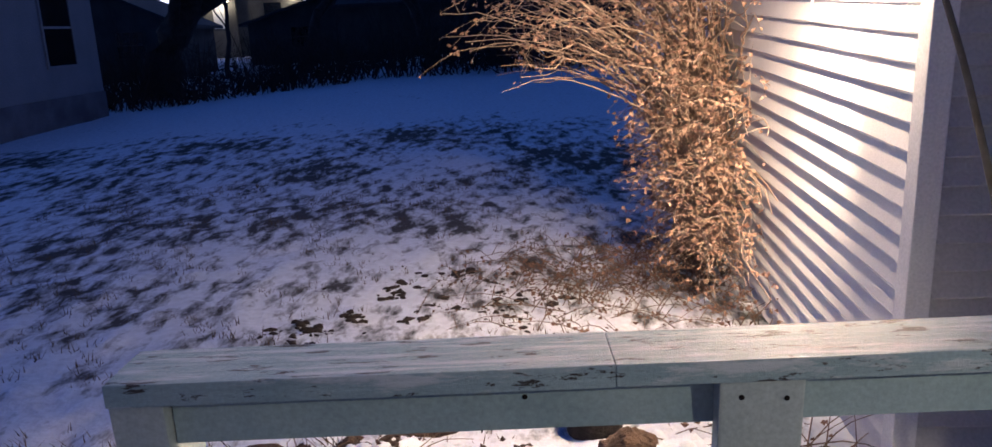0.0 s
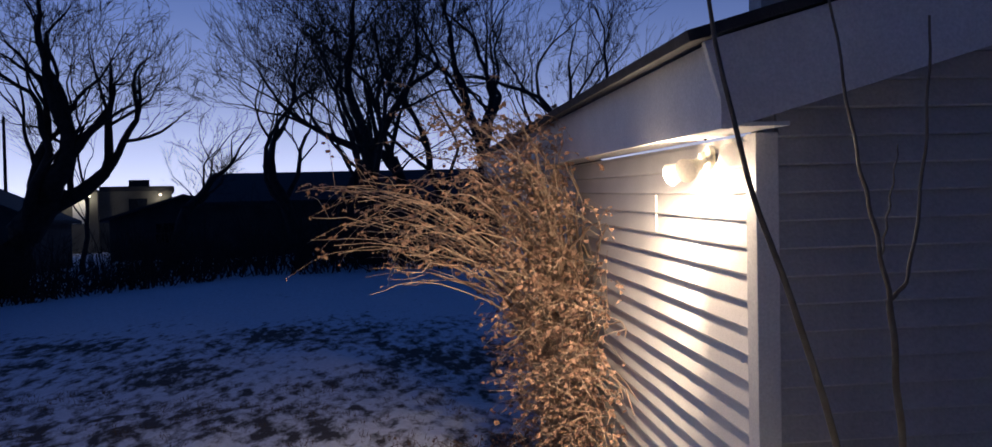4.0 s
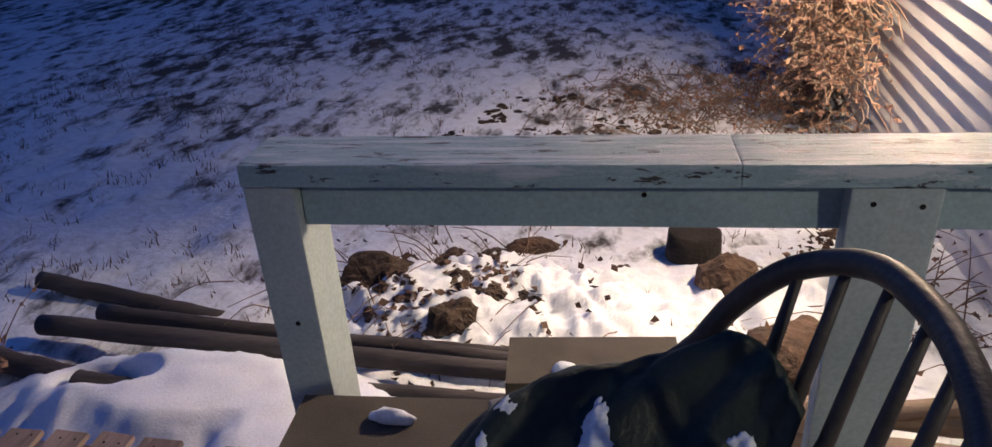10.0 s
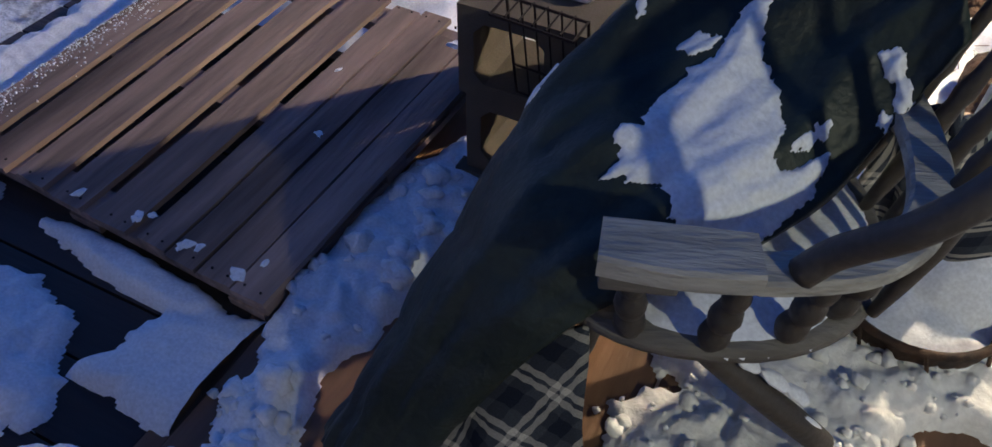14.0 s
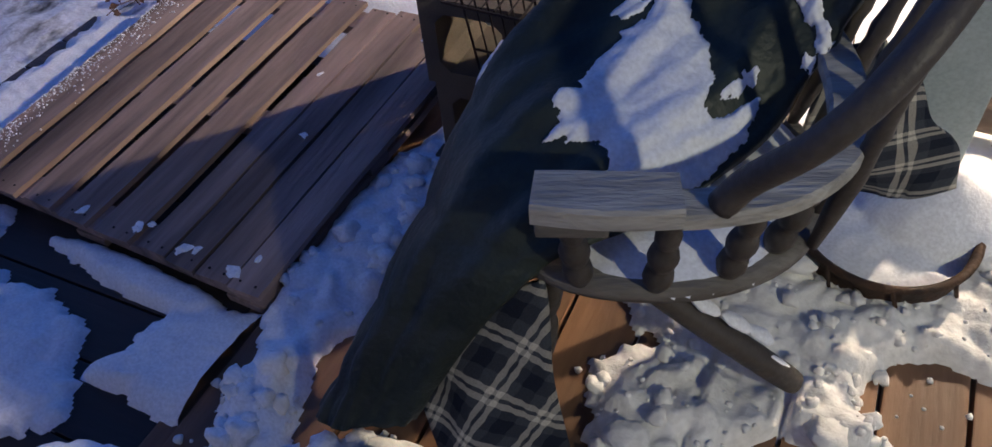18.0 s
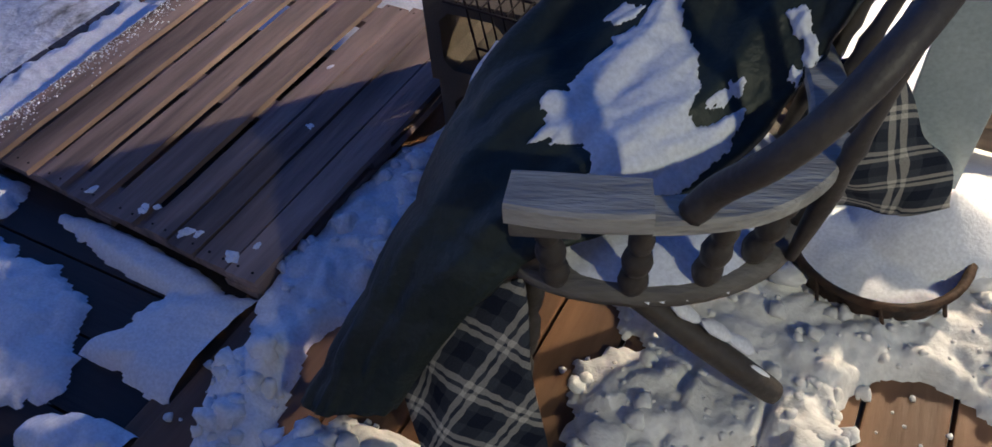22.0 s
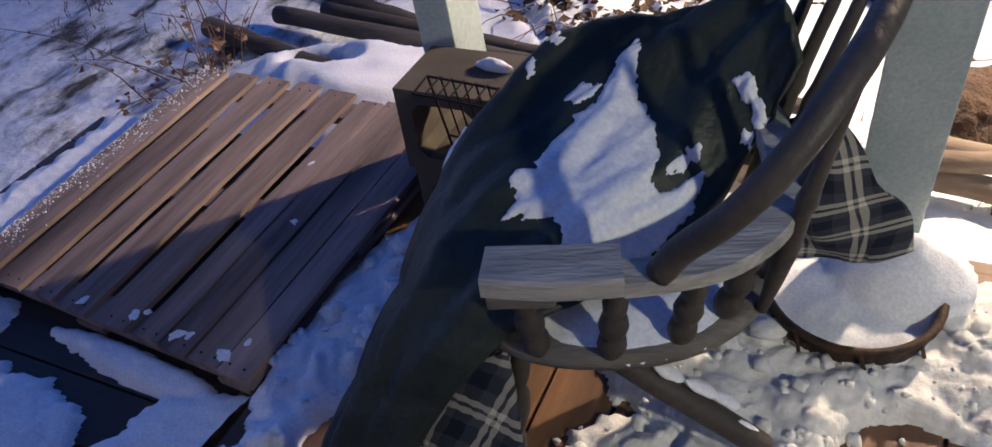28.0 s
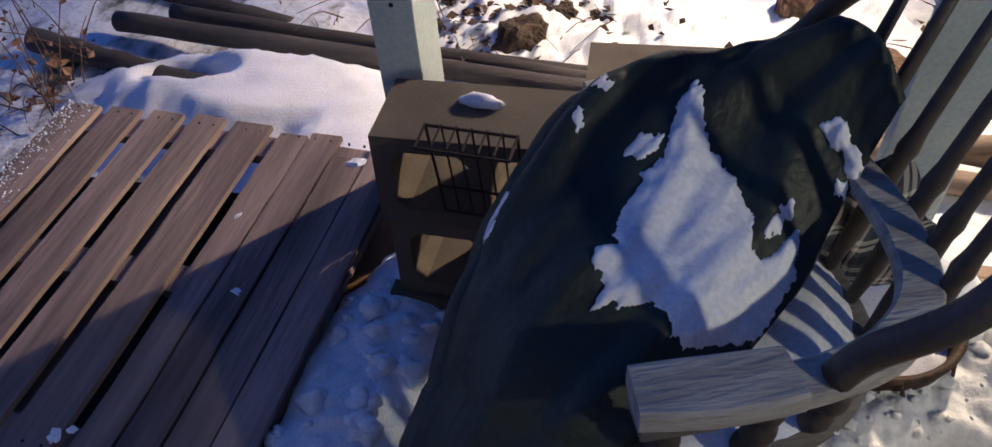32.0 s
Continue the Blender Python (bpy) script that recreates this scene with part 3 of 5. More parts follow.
# wire rack leaning on the blocks
rack = thing("wire_rack", pose(0.168, -0.163, 0.30, 12, 0, -4), "small rusty black wire rack leaning against a concrete block", "rack")
for z in (0.0, 0.075, 0.235):
    bm = bmesh.new()
    tube(bm, [(0, 0, z), (0.155, 0, z)], 0.0028, 6)
    part("cross_wire", bm, M_WIRE, rack)
for i in range(7):
    bm = bmesh.new()
    x = 0.155 * i / 6
    tube(bm, [(x, 0.004, 0.0), (x, 0.004, 0.236), (x, -0.05, 0.241)] if i not in (0, 6) else [(x, 0, 0), (x, 0, 0.237), (x, -0.055, 0.24)], 0.002 if i not in (0, 6) else 0.0028, 6)
    part("upright_wire", bm, M_WIRE, rack)
bm = bmesh.new()
tube(bm, [(0, -0.055, 0.24), (0.155, -0.055, 0.24)], 0.0028, 6)
part("rim_wire", bm, M_WIRE, rack)


# ---- bow-back armchair ----
M_CHAIR_DARK = mat("dark_weathered_oak", (0.068, 0.060, 0.054), 0.5, second=(0.05, 0.044, 0.04), scale=14, fine=90, bump=0.2)
CHAIR = pose(0.60, -0.43, 0, 0, 0, 20)
chair = thing("wooden_armchair", CHAIR, "grey weathered wooden bow-back armchair with turned spindles", "chair")


def seat_outline(a):
    """A rounded shield: wide at the front, narrower at the back."""
    x, y = -math.cos(a), math.sin(a)
    return 0.25 * math.copysign(abs(x) ** 0.75, x), (0.255 - 0.035 * (x * -1 + 1) * 0 - 0.04 * max(0, -x * -1)) * math.copysign(abs(y) ** 0.8, y)


bm = bmesh.new()
levels = ((0.93, 0.385), (1.0, 0.395), (1.0, 0.412), (0.96, 0.42), (0.6, 0.412), (0.25, 0.408))
rings = [[bm.verts.new((k * x, k * y, z)) for x, y in (seat_outline(math.tau * j / 48) for j in range(48))] for k, z in levels]
for u, v in zip(rings, rings[1:]):
    for j in range(48):
        bm.faces.new((u[j], u[(j + 1) % 48], v[(j + 1) % 48], v[j]))
bm.faces.new(rings[0][::-1])
bm.faces.new(rings[-1])
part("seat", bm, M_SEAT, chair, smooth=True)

# flat arm rail: two arms joined by a curve round the back
ARM = [(-0.165, -0.262), (-0.06, -0.268), (0.045, -0.262), (0.14, -0.232), (0.215, -0.15), (0.24, 0.0), (0.215, 0.15), (0.14, 0.232), (0.045, 0.262), (-0.06, 0.268), (-0.165, 0.262)]


def arm_piece(name, a, b, wide, z0, z1):
    """A flat plank bent along the arm's curve from a to b (0 to 1), with eased edges."""
    pts = sweep([(x, y, 0) for x, y in ARM], 81)
    pts = pts[int(a * 80) : int(b * 80) + 1]
    bm = bmesh.new()
    rings = []
    for i, p in enumerate(pts):
        d = (pts[min(i + 1, len(pts) - 1)] - pts[max(i - 1, 0)]).normalized()
        s = Vector((d.y, -d.x, 0))
        w = wide(i / (len(pts) - 1))
        e = 0.004
        rings.append([bm.verts.new(p + s * u + Vector((0, 0, z))) for u, z in ((-w + e, z0), (w - e, z0), (w, z0 + e), (w, z1 - e), (w - e, z1), (-w + e, z1), (-w, z1 - e), (-w, z0 + e))])
    for u, v in zip(rings, rings[1:]):
        for j in range(8):
            bm.faces.new((u[j], v[j], v[(j + 1) % 8], u[(j + 1) % 8]))
    bm.faces.new(rings[0])
    bm.faces.new(rings[-1][::-1])
    bmesh.ops.recalc_face_normals(bm, faces=bm.faces)
    return part(name, bm, M_CHAIR, chair)


arm_piece("arm", 0.0, 0.165, lambda f: 0.033 + 0.004 * math.sin(f * 3), 0.583, 0.616)
arm_piece("arm", 0.795, 0.93, lambda f: 0.033 + 0.004 * math.sin(f * 3), 0.583, 0.616)
arm_piece("arm_bow", 0.166, 0.82, lambda f: 0.026, 0.572, 0.596)

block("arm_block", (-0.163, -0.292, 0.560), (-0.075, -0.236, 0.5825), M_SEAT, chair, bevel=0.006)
# bent back bow
bm = bmesh.new()
BOW = [(0.051, -0.27, 0.595), (0.075, -0.277, 0.639), (0.123, -0.308, 0.715), (0.172, -0.306, 0.782), (0.228, -0.262, 0.840), (0.292, -0.168, 0.872), (0.342, -0.050, 0.882), (0.36, 0.083, 0.875), (0.328, 0.194, 0.821), (0.281, 0.263, 0.733), (0.221, 0.275, 0.658), (0.089, 0.272, 0.595)]
tube(bm, sweep(BOW, 60), 0.0185, 12)
part("back_bow", bm, M_CHAIR_DARK, chair, "dark bent wooden back bow", smooth=True)


def spindle(name, foot, top, profile, parent=chair):
    """A turned spindle: beads and coves along its length."""
    foot, top = Vector(foot), Vector(top)
    d = top - foot
    bm = bmesh.new()
    turn = Matrix.Translation(foot) @ d.to_track_quat("Z", "Y").to_matrix().to_4x4()
    lathe(bm, [(r, f * d.length) for f, r in profile], 14, turn)
    return part(name, bm, M_CHAIR_DARK, parent, smooth=True)


BEADS = [(0.0, 0.011), (0.08, 0.017), (0.16, 0.021), (0.26, 0.019), (0.31, 0.012), (0.36, 0.018), (0.46, 0.021), (0.55, 0.018), (0.6, 0.011), (0.66, 0.016), (0.76, 0.017), (0.84, 0.012), (0.9, 0.015), (1.0, 0.013)]
for s in (-1, 1):
    for fx, fy, tx, ty in ((-0.11, 0.232, -0.125, 0.262), (-0.01, 0.24, 0.0, 0.268), (0.085, 0.215, 0.105, 0.245), (0.15, 0.17, 0.19, 0.185)):
        spindle("arm_spindle", (fx, s * fy, 0.412), (tx, s * ty, 0.578), BEADS)
SLIM = [(0.0, 0.008), (0.15, 0.013), (0.3, 0.016), (0.42, 0.012), (0.46, 0.015), (0.52, 0.011), (0.7, 0.010), (1.0, 0.0075)]
for i, y in enumerate((-0.17, -0.105, -0.035, 0.035, 0.105, 0.165)):
    top = min(sweep(BOW, 200), key=lambda p: abs(p.y - y * 1.12) + (1 if p.z < 0.76 else 0))
    spindle("back_spindle", (0.20 + 0.03 * math.cos(y * 8), y * 0.95, 0.412), top, SLIM)
for s in (-1, 1):
    bm = bmesh.new()
    tube(bm, sweep([(-0.09, s * 0.150, 0.388), (0.05, s * 0.153, 0.25), (0.16, s * 0.155, 0.148), (0.236, s * 0.156, 0.076), (0.246, s * 0.156, 0.067)], 20), [0.017 + 0.006 * math.sin(k / 19 * 3.0) for k in range(19)] + [0.010], 12)
    part("rear_leg", bm, M_CHAIR_DARK, chair, smooth=True)
    spindle("front_leg", (-0.19, s * 0.165, 0.004), (-0.14, s * 0.14, 0.39), BEADS)
# ---- sleeping bag draped over the chair ----
COVER = [
    [(0.61, -0.10, 0.44), (0.675, -0.145, 0.61), (0.735, -0.185, 0.745), (0.80, -0.23, 0.75), (0.835, -0.29, 0.70)],
    [(0.49, -0.115, 0.40), (0.53, -0.155, 0.64), (0.61, -0.205, 0.67), (0.70, -0.275, 0.63), (0.79, -0.345, 0.58)],
    [(0.365, -0.17, 0.36), (0.40, -0.225, 0.635), (0.485, -0.31, 0.595), (0.61, -0.41, 0.56), (0.735, -0.46, 0.51)],
    [(0.255, -0.31, 0.28), (0.295, -0.37, 0.47), (0.375, -0.47, 0.53), (0.50, -0.56, 0.53), (0.64, -0.60, 0.47)],
    [(0.21, -0.46, 0.16), (0.24, -0.54, 0.30), (0.31, -0.62, 0.40), (0.40, -0.69, 0.435), (0.525, -0.70, 0.43)],
    [(0.185, -0.64, 0.08), (0.205, -0.70, 0.16), (0.255, -0.755, 0.235), (0.325, -0.78, 0.27), (0.43, -0.76, 0.29)],
    [(0.16, -0.81, 0.03), (0.175, -0.85, 0.06), (0.21, -0.87, 0.085), (0.265, -0.855, 0.10), (0.34, -0.81, 0.12)],
]


def on_cover(u, v):
    """A point on the cover: u from the chair's back to the floor, v across."""
    def cr(p, f):
        p = [p[0] * 2 - p[1]] + p + [p[-1] * 2 - p[-2]]
        f = min(max(f, 0), 1) * (len(p) - 3)
        k = min(int(f), len(p) - 4)
        t = f - k
        a, b, c, d = p[k : k + 4]
        return 0.5 * ((2 * b) + (c - a) * t + (2 * a - 5 * b + 4 * c - d) * t * t + (3 * b - a - 3 * c + d) * t**3)
    return cr([cr([Vector(q) for q in r], v) for r in COVER], u)


def cover_point(u, v, lift=0.0):
    p = on_cover(u, v)
    e = 0.01
    n = (on_cover(u + e, v) - on_cover(u - e, v)).cross(on_cover(u, v + e) - on_cover(u, v - e))
    n = n.normalized() if n.length > 1e-9 else Vector((0, 0, 1))
    if n.dot(Vector((0.0, -0.25, 1.0))) < 0:
        n = -n
    quilt = 0.009 * abs(math.sin(u * 7.5 * math.pi)) ** 0.5
    fold = 0.020 * noise.noise(Vector((u * 2.2, v * 9.0, 0.4))) + 0.008 * noise.noise(Vector((u * 7.0, v * 16.0, 3.0))) + 0.004 * noise.noise(Vector((u * 22, v * 20, 7.0)))
    if 0.12 < u < 0.75:
        fold -= 0.075 * math.exp(-(((v - 0.27 - 0.1 * (u - 0.3)) / 0.045) ** 2)) * min(1, (u - 0.12) * 8) * min(1, (0.75 - u) * 6)
    return p + n * (quilt + fold + lift)


NU, NV = 84, 56
bag = thing("sleeping_bag", pose(0.45, -0.5, 0.0), "dark green quilted sleeping bag with plaid lining draped over a chair", "sleeping bag")
inv = pose(0.45, -0.5, 0.0).inverted()
verts = [inv @ cover_point(i / NU, j / NV) for i in range(NU + 1) for j in range(NV + 1)]
faces = [(i * (NV + 1) + j, (i + 1) * (NV + 1) + j, (i + 1) * (NV + 1) + j + 1, i * (NV + 1) + j + 1) for i in range(NU) for j in range(NV)]
shell = from_lists("shell", verts, faces, M_QUILT, bag)
sol = shell.modifiers.new("thick", "SOLIDIFY")
sol.thickness, sol.offset = 0.022, -1


def plaid():
    """Dark blue and green tartan with pale double lines, laid out in the cloth's own coordinates."""
    m = bpy.data.materials.new("plaid_flannel")
    m.use_nodes = True
    n, l = m.node_tree.nodes, m.node_tree.links
    b = n["Principled BSDF"]
    b.inputs["Roughness"].default_value = 0.95
    b.inputs["Specular IOR Level"].default_value = 0.1
    uv = n.new("ShaderNodeUVMap")
    sep = n.new("ShaderNodeSeparateXYZ")
    l.new(uv.outputs[0], sep.inputs[0])

    def mathn(op, a, b2=None, c=None):
        k = n.new("ShaderNodeMath")
        k.operation = op
        for i, v in enumerate((a, b2, c)):
            if v is None:
                continue
            if isinstance(v, (int, float)):
                k.inputs[i].default_value = v
            else:
                l.new(v, k.inputs[i])
        return k.outputs[0]

    def stripe(s, period, at, half):
        f = mathn("FRACT", mathn("DIVIDE", s, period))
        d = mathn("ABSOLUTE", mathn("SUBTRACT", f, at))
        return mathn("LESS_THAN", d, half)

    pale, broad = [], []
    for s in (sep.outputs[0], sep.outputs[1]):
        pale.append(mathn("MAXIMUM", stripe(s, 0.115, 0.30, 0.055), stripe(s, 0.115, 0.48, 0.055)))
        broad.append(stripe(s, 0.115, 0.85, 0.15))
    both = mathn("MULTIPLY", mathn("ADD", pale[0], pale[1]), 0.5)
    dark = mathn("MULTIPLY", mathn("ADD", broad[0], broad[1]), 0.5)
    mix1, mix2 = n.new("ShaderNodeMix"), n.new("ShaderNodeMix")
    for k in (mix1, mix2):
        k.data_type = "RGBA"
    mix1.inputs[6].default_value, mix1.inputs[7].default_value = (0.050, 0.058, 0.072, 1), (0.013, 0.017, 0.030, 1)
    l.new(dark, mix1.inputs[0])
    l.new(mix1.outputs[2], mix2.inputs[6])
    mix2.inputs[7].default_value = (0.50, 0.48, 0.42, 1)
    l.new(both, mix2.inputs[0])
    fuzz = n.new("ShaderNodeTexNoise")
    fuzz.inputs["Scale"].default_value = 300
    l.new(uv.outputs[0], fuzz.inputs["Vector"])
    hsv, vr = n.new("ShaderNodeHueSaturation"), n.new("ShaderNodeMapRange")
    vr.inputs["To Min"].default_value, vr.inputs["To Max"].default_value = 0.6, 1.4
    l.new(fuzz.outputs["Fac"], vr.inputs["Value"])
    l.new(vr.outputs[0], hsv.inputs["Value"])
    l.new(mix2.outputs[2], hsv.inputs["Color"])
    l.new(hsv.outputs[0], b.inputs["Base Color"])
    bp = n.new("ShaderNodeBump")
    bp.inputs["Strength"].default_value, bp.inputs["Distance"].default_value = 0.3, 0.003
    l.new(fuzz.outputs["Fac"], bp.inputs["Height"])
    l.new(bp.outputs[0], b.inputs["Normal"])
    return m


M_PLAID = plaid()


def cloth(name, corners, nu, nv, size, parent, turn=0.0, amp=0.012, label=""):
    """A soft rectangle of plaid cloth through four rows of control points."""
    def row(r, f):
        return sweep(r, 41)[int(round(f * 40))]
    cols = [[row(r, j / nv) for r in corners] for j in range(nv + 1)]
    lines = [sweep(c, nu + 1) for c in cols]
    verts, faces, uvs = [], [], []
    c, s = math.cos(turn), math.sin(turn)
    for j in range(nv + 1):
        for i in range(nu + 1):
            p = lines[j][i]
            k = noise.noise(Vector((j / nv * 3.0, i / nu * 2.0, size[0] * 9)))
            verts.append(p + Vector((amp * k, amp * k, amp * 0.5 * k)) - Vector((0.45, -0.5, 0)))
            a, b = i / nu * size[0], j / nv * size[1]
            uvs.append((a * c - b * s, a * s + b * c))
    for j in range(nv):
        for i in range(nu):
            faces.append((j * (nu + 1) + i, j * (nu + 1) + i + 1, (j + 1) * (nu + 1) + i + 1, (j + 1) * (nu + 1) + i))
    ob = from_lists(name, verts, faces, M_PLAID, parent, label)
    layer = ob.data.uv_layers.new(name="cloth")
    for p in ob.data.polygons:
        for li in p.loop_indices:
            layer.data[li].uv = uvs[ob.data.loops[li].vertex_index]
    mod = ob.modifiers.new("thick", "SOLIDIFY")
    mod.thickness, mod.offset = 0.008, 0
    return ob


cloth("lining", [
    [(0.30, -0.72, 0.22), (0.40, -0.72, 0.33), (0.53, -0.685, 0.40)],
    [(0.325, -0.765, 0.15), (0.42, -0.75, 0.22), (0.545, -0.70, 0.27)],
    [(0.36, -0.80, 0.07), (0.44, -0.785, 0.11), (0.56, -0.715, 0.14)],
    [(0.39, -0.83, 0.012), (0.465, -0.81, 0.02), (0.575, -0.73, 0.025)],
], 26, 26, (0.40, 0.30), bag, 0.7, label="blue and grey plaid flannel lining")
cloth("lining", [
    [(0.79, -0.30, 0.60), (0.85, -0.265, 0.57), (0.90, -0.20, 0.535)],
    [(0.79, -0.24, 0.41), (0.885, -0.195, 0.395), (0.955, -0.155, 0.40)],
    [(0.80, -0.18, 0.28), (0.91, -0.15, 0.27), (1.03, -0.10, 0.31)],
    [(0.825, -0.115, 0.185), (0.94, -0.085, 0.15), (1.065, -0.07, 0.205)],
], 28, 28, (0.46, 0.30), bag, 0.2, amp=0.03, label="blue and grey plaid flannel lining")


# ---- snow on things ----
def snow_lump(name, place, size, label, seed, parent=None, flat=0.25, material=None):
    bm = bmesh.new()
    bmesh.ops.create_icosphere(bm, subdivisions=3, radius=1)
    for v in bm.verts:
        p = v.co.copy()
        k = 1 + 0.22 * noise.noise(p * 1.6 + Vector((seed, 0, 0))) + 0.10 * noise.noise(p * 4.5 + Vector((0, seed, 0)))
        v.co = Vector((p.x * size[0] * k, p.y * size[1] * k, max(p.z, -flat) * size[2] * k))
    ob = part(name, bm, material or M_SNOW, parent, smooth=True)
    if parent is None:
        ob.matrix_basis = place
        tagged(ob, label, "snow")
    else:
        ob.matrix_basis = place
    return ob


def snow_field(name, x0, x1, y0, y1, step, base, depth, label, category="snow", material=None):
    """A snow cover: where the depth falls below nothing the sheet dips under its support."""
    nx, ny = int((x1 - x0) / step), int((y1 - y0) / step)
    xs = [x0 + (x1 - x0) * i / nx for i in range(nx + 1)]
    ys = [y0 + (y1 - y0) * i / ny for i in range(ny + 1)]
    d = [[depth(x, y) for x in xs] for y in ys]
    index, verts, faces = {}, [], []
    def at(i, j):
        if (i, j) not in index:
            index[i, j] = len(verts)
            verts.append((xs[i], ys[j], base + max(d[j][i], -0.012)))
        return index[i, j]
    for j in range(ny):
        for i in range(nx):
            if max(d[j][i], d[j + 1][i], d[j][i + 1], d[j + 1][i + 1]) > 0:
                faces.append((at(i, j), at(i + 1, j), at(i + 1, j + 1), at(i, j + 1)))
    return tagged(from_lists(name, verts, faces, material or M_SNOW), label, category, kind="stuff")


def bowl(x, y, cx, cy, rx, ry, turn=0.0):
    c, s = math.cos(radians(turn)), math.sin(radians(turn))
    dx, dy = x - cx, y - cy
    a, b = (dx * c + dy * s) / rx, (-dx * s + dy * c) / ry
    return 1 - math.hypot(a, b)


def rough(x, y, k=1.0):
    return k * (0.55 * bumpy(x, y, 9, 1.1) + 0.35 * bumpy(x, y, 23, 6.0) + 0.2 * bumpy(x, y, 55, 3.3))


def clod(x, y, s, seed):
    """Rounded broken lumps of snow."""
    wob = Vector((x * s + 0.5 * bumpy(x, y, s * 1.3, 4), y * s + 0.5 * bumpy(x, y, s * 1.3, 9), seed))
    v, pts = noise.voronoi(wob)
    own = 0.5 + 0.5 * noise.noise(pts[0] * 7.3)
    return (0.15 + 0.75 * own) * min(1.0, (v[1] - v[0]) * 2.4) * 0.55


def deck_snow(x, y):
    if x < -0.098:
        return -1
    w = max(
        bowl(x, y, 0.90, -0.26, 0.36, 0.30), bowl(x, y, 0.72, -0.60, 0.17, 0.17), bowl(x, y, 1.35, -0.13, 0.45, 0.22),
        bowl(x, y, 0.02, -0.36, 0.13, 0.40, -6), 0.8 * bowl(x, y, 0.03, -0.85, 0.075, 0.17, 12), bowl(x, y, 0.31, -0.94, 0.17, 0.12), bowl(x, y, 1.62, -0.45, 0.22, 0.4),
        0.8 * bowl(x, y, 0.98, -0.52, 0.16, 0.055, 6), 0.35 * bowl(x, y, 0.80, -0.80, 0.2, 0.10), 0.5 * bowl(x, y, 1.32, -0.52, 0.16, 0.10))
    w -= 1.7 * max(0, bowl(x, y, 1.10, -0.42, 0.15, 0.14)) + 1.3 * max(0, bowl(x, y, 0.47, -0.49, 0.07, 0.085)) + 1.5 * max(0, bowl(x, y, 0.89, -0.66, 0.14, 0.10, 20))
    for gap in (0.7435, 0.885, 1.0265):
        w -= 0.6 * max(0, 1 - abs(x - gap) / 0.012) * max(0, min(1, (-0.40 - y) * 6))
    if x > 0.55:
        w -= 1.5 * min(1.0, max(0.0, (-0.76 - y) / 0.10))
    w += 0.32 * rough(x, y)
    if w <= 0:
        return max(w, -1) * 0.05
    h = min(w, 0.6)
    if x < 0.16 and y > -0.75:
        return 0.012 + 0.05 * h + 0.04 * min(1, w * 4) * clod(x, y, 13, 2.0) + 0.018 * min(1, w * 4) * clod(x, y, 30, 5.0) + 0.012 * h * bumpy(x, y, 26, 2)
    return 0.012 + 0.055 * h + 0.06 * min(1, w * 3) * clod(x, y, 12, 2.0) + 0.022 * min(1, w * 4) * clod(x, y, 27, 5.0) + 0.02 * h * bumpy(x, y, 16, 2)


snow_field("deck_snow", -0.1, 0.16, -1.3, 0.12, 0.0085, 0.0, deck_snow, "strip of packed snow between the pallet and the chair")
snow_field("trodden_snow", 0.16, 2.0, -1.3, 0.12, 0.0085, 0.0, deck_snow, "broken trodden snow lying on the deck boards", material=M_TRODDEN)


def landing_snow(x, y):
    w = max(bowl(x, y, -0.63, -0.97, 0.29, 0.18, -14), bowl(x, y, -0.40, -0.692, 0.29, 0.042, -5), bowl(x, y, -0.18, -0.81, 0.15, 0.13, 15), bowl(x, y, -0.27, -0.88, 0.11, 0.04, 18), bowl(x, y, -0.21, -1.07, 0.12, 0.055, 15), bowl(x, y, -0.98, -0.70, 0.14, 0.09), bowl(x, y, -1.2, -1.1, 0.25, 0.4), bowl(x, y, -1.16, -0.3, 0.16, 0.8))
    w += 0.42 * rough(x, y, 0.9)
    return 0.01 + 0.05 * min(w, 0.45) ** 0.7 + 0.004 * bumpy(x, y, 40, 3) if w > 0 else w * 0.05


snow_field("landing_snow", -1.35, -0.110, -1.7, 0.1, 0.008, -0.017, landing_snow, "smooth snow patches on the dark landing boards")

# loose clods
rnd = random.Random(21)
verts, faces = [], []
for _ in range(900):
    x, y = rnd.uniform(0.2, 1.5), rnd.uniform(-0.95, 0.0)
    if rnd.random() < 0.06:
        x, y = rnd.uniform(-0.1, 0.3), rnd.uniform(-0.98, -0.80)
    h = deck_snow(x, y)
    if h < -0.004 and rnd.random() < 0.85:
        continue
    r = rnd.choice((0.003, 0.004, 0.005, 0.006, 0.008, 0.011, 0.016)) * rnd.uniform(0.7, 1.2)
    bm = bmesh.new()
    bmesh.ops.create_icosphere(bm, subdivisions=1 if r < 0.007 else 2, radius=r)
    k0, sd = len(verts), rnd.uniform(0, 99)
    for v in bm.verts:
        v.co *= 1 + 0.6 * noise.noise(v.co / r * 1.1 + Vector((sd, 0, 0)))
        verts.append((v.co.x + x, v.co.y + y, v.co.z * 0.8 + max(h, 0) + r * 0.35))
    bm.verts.index_update()
    faces += [tuple(k0 + v.index for v in f.verts) for f in bm.faces]
    bm.free()
tagged(from_lists("snow_clods", verts, faces, M_TRODDEN), "loose crumbs and clods of broken snow on the deck", "snow", kind="stuff")



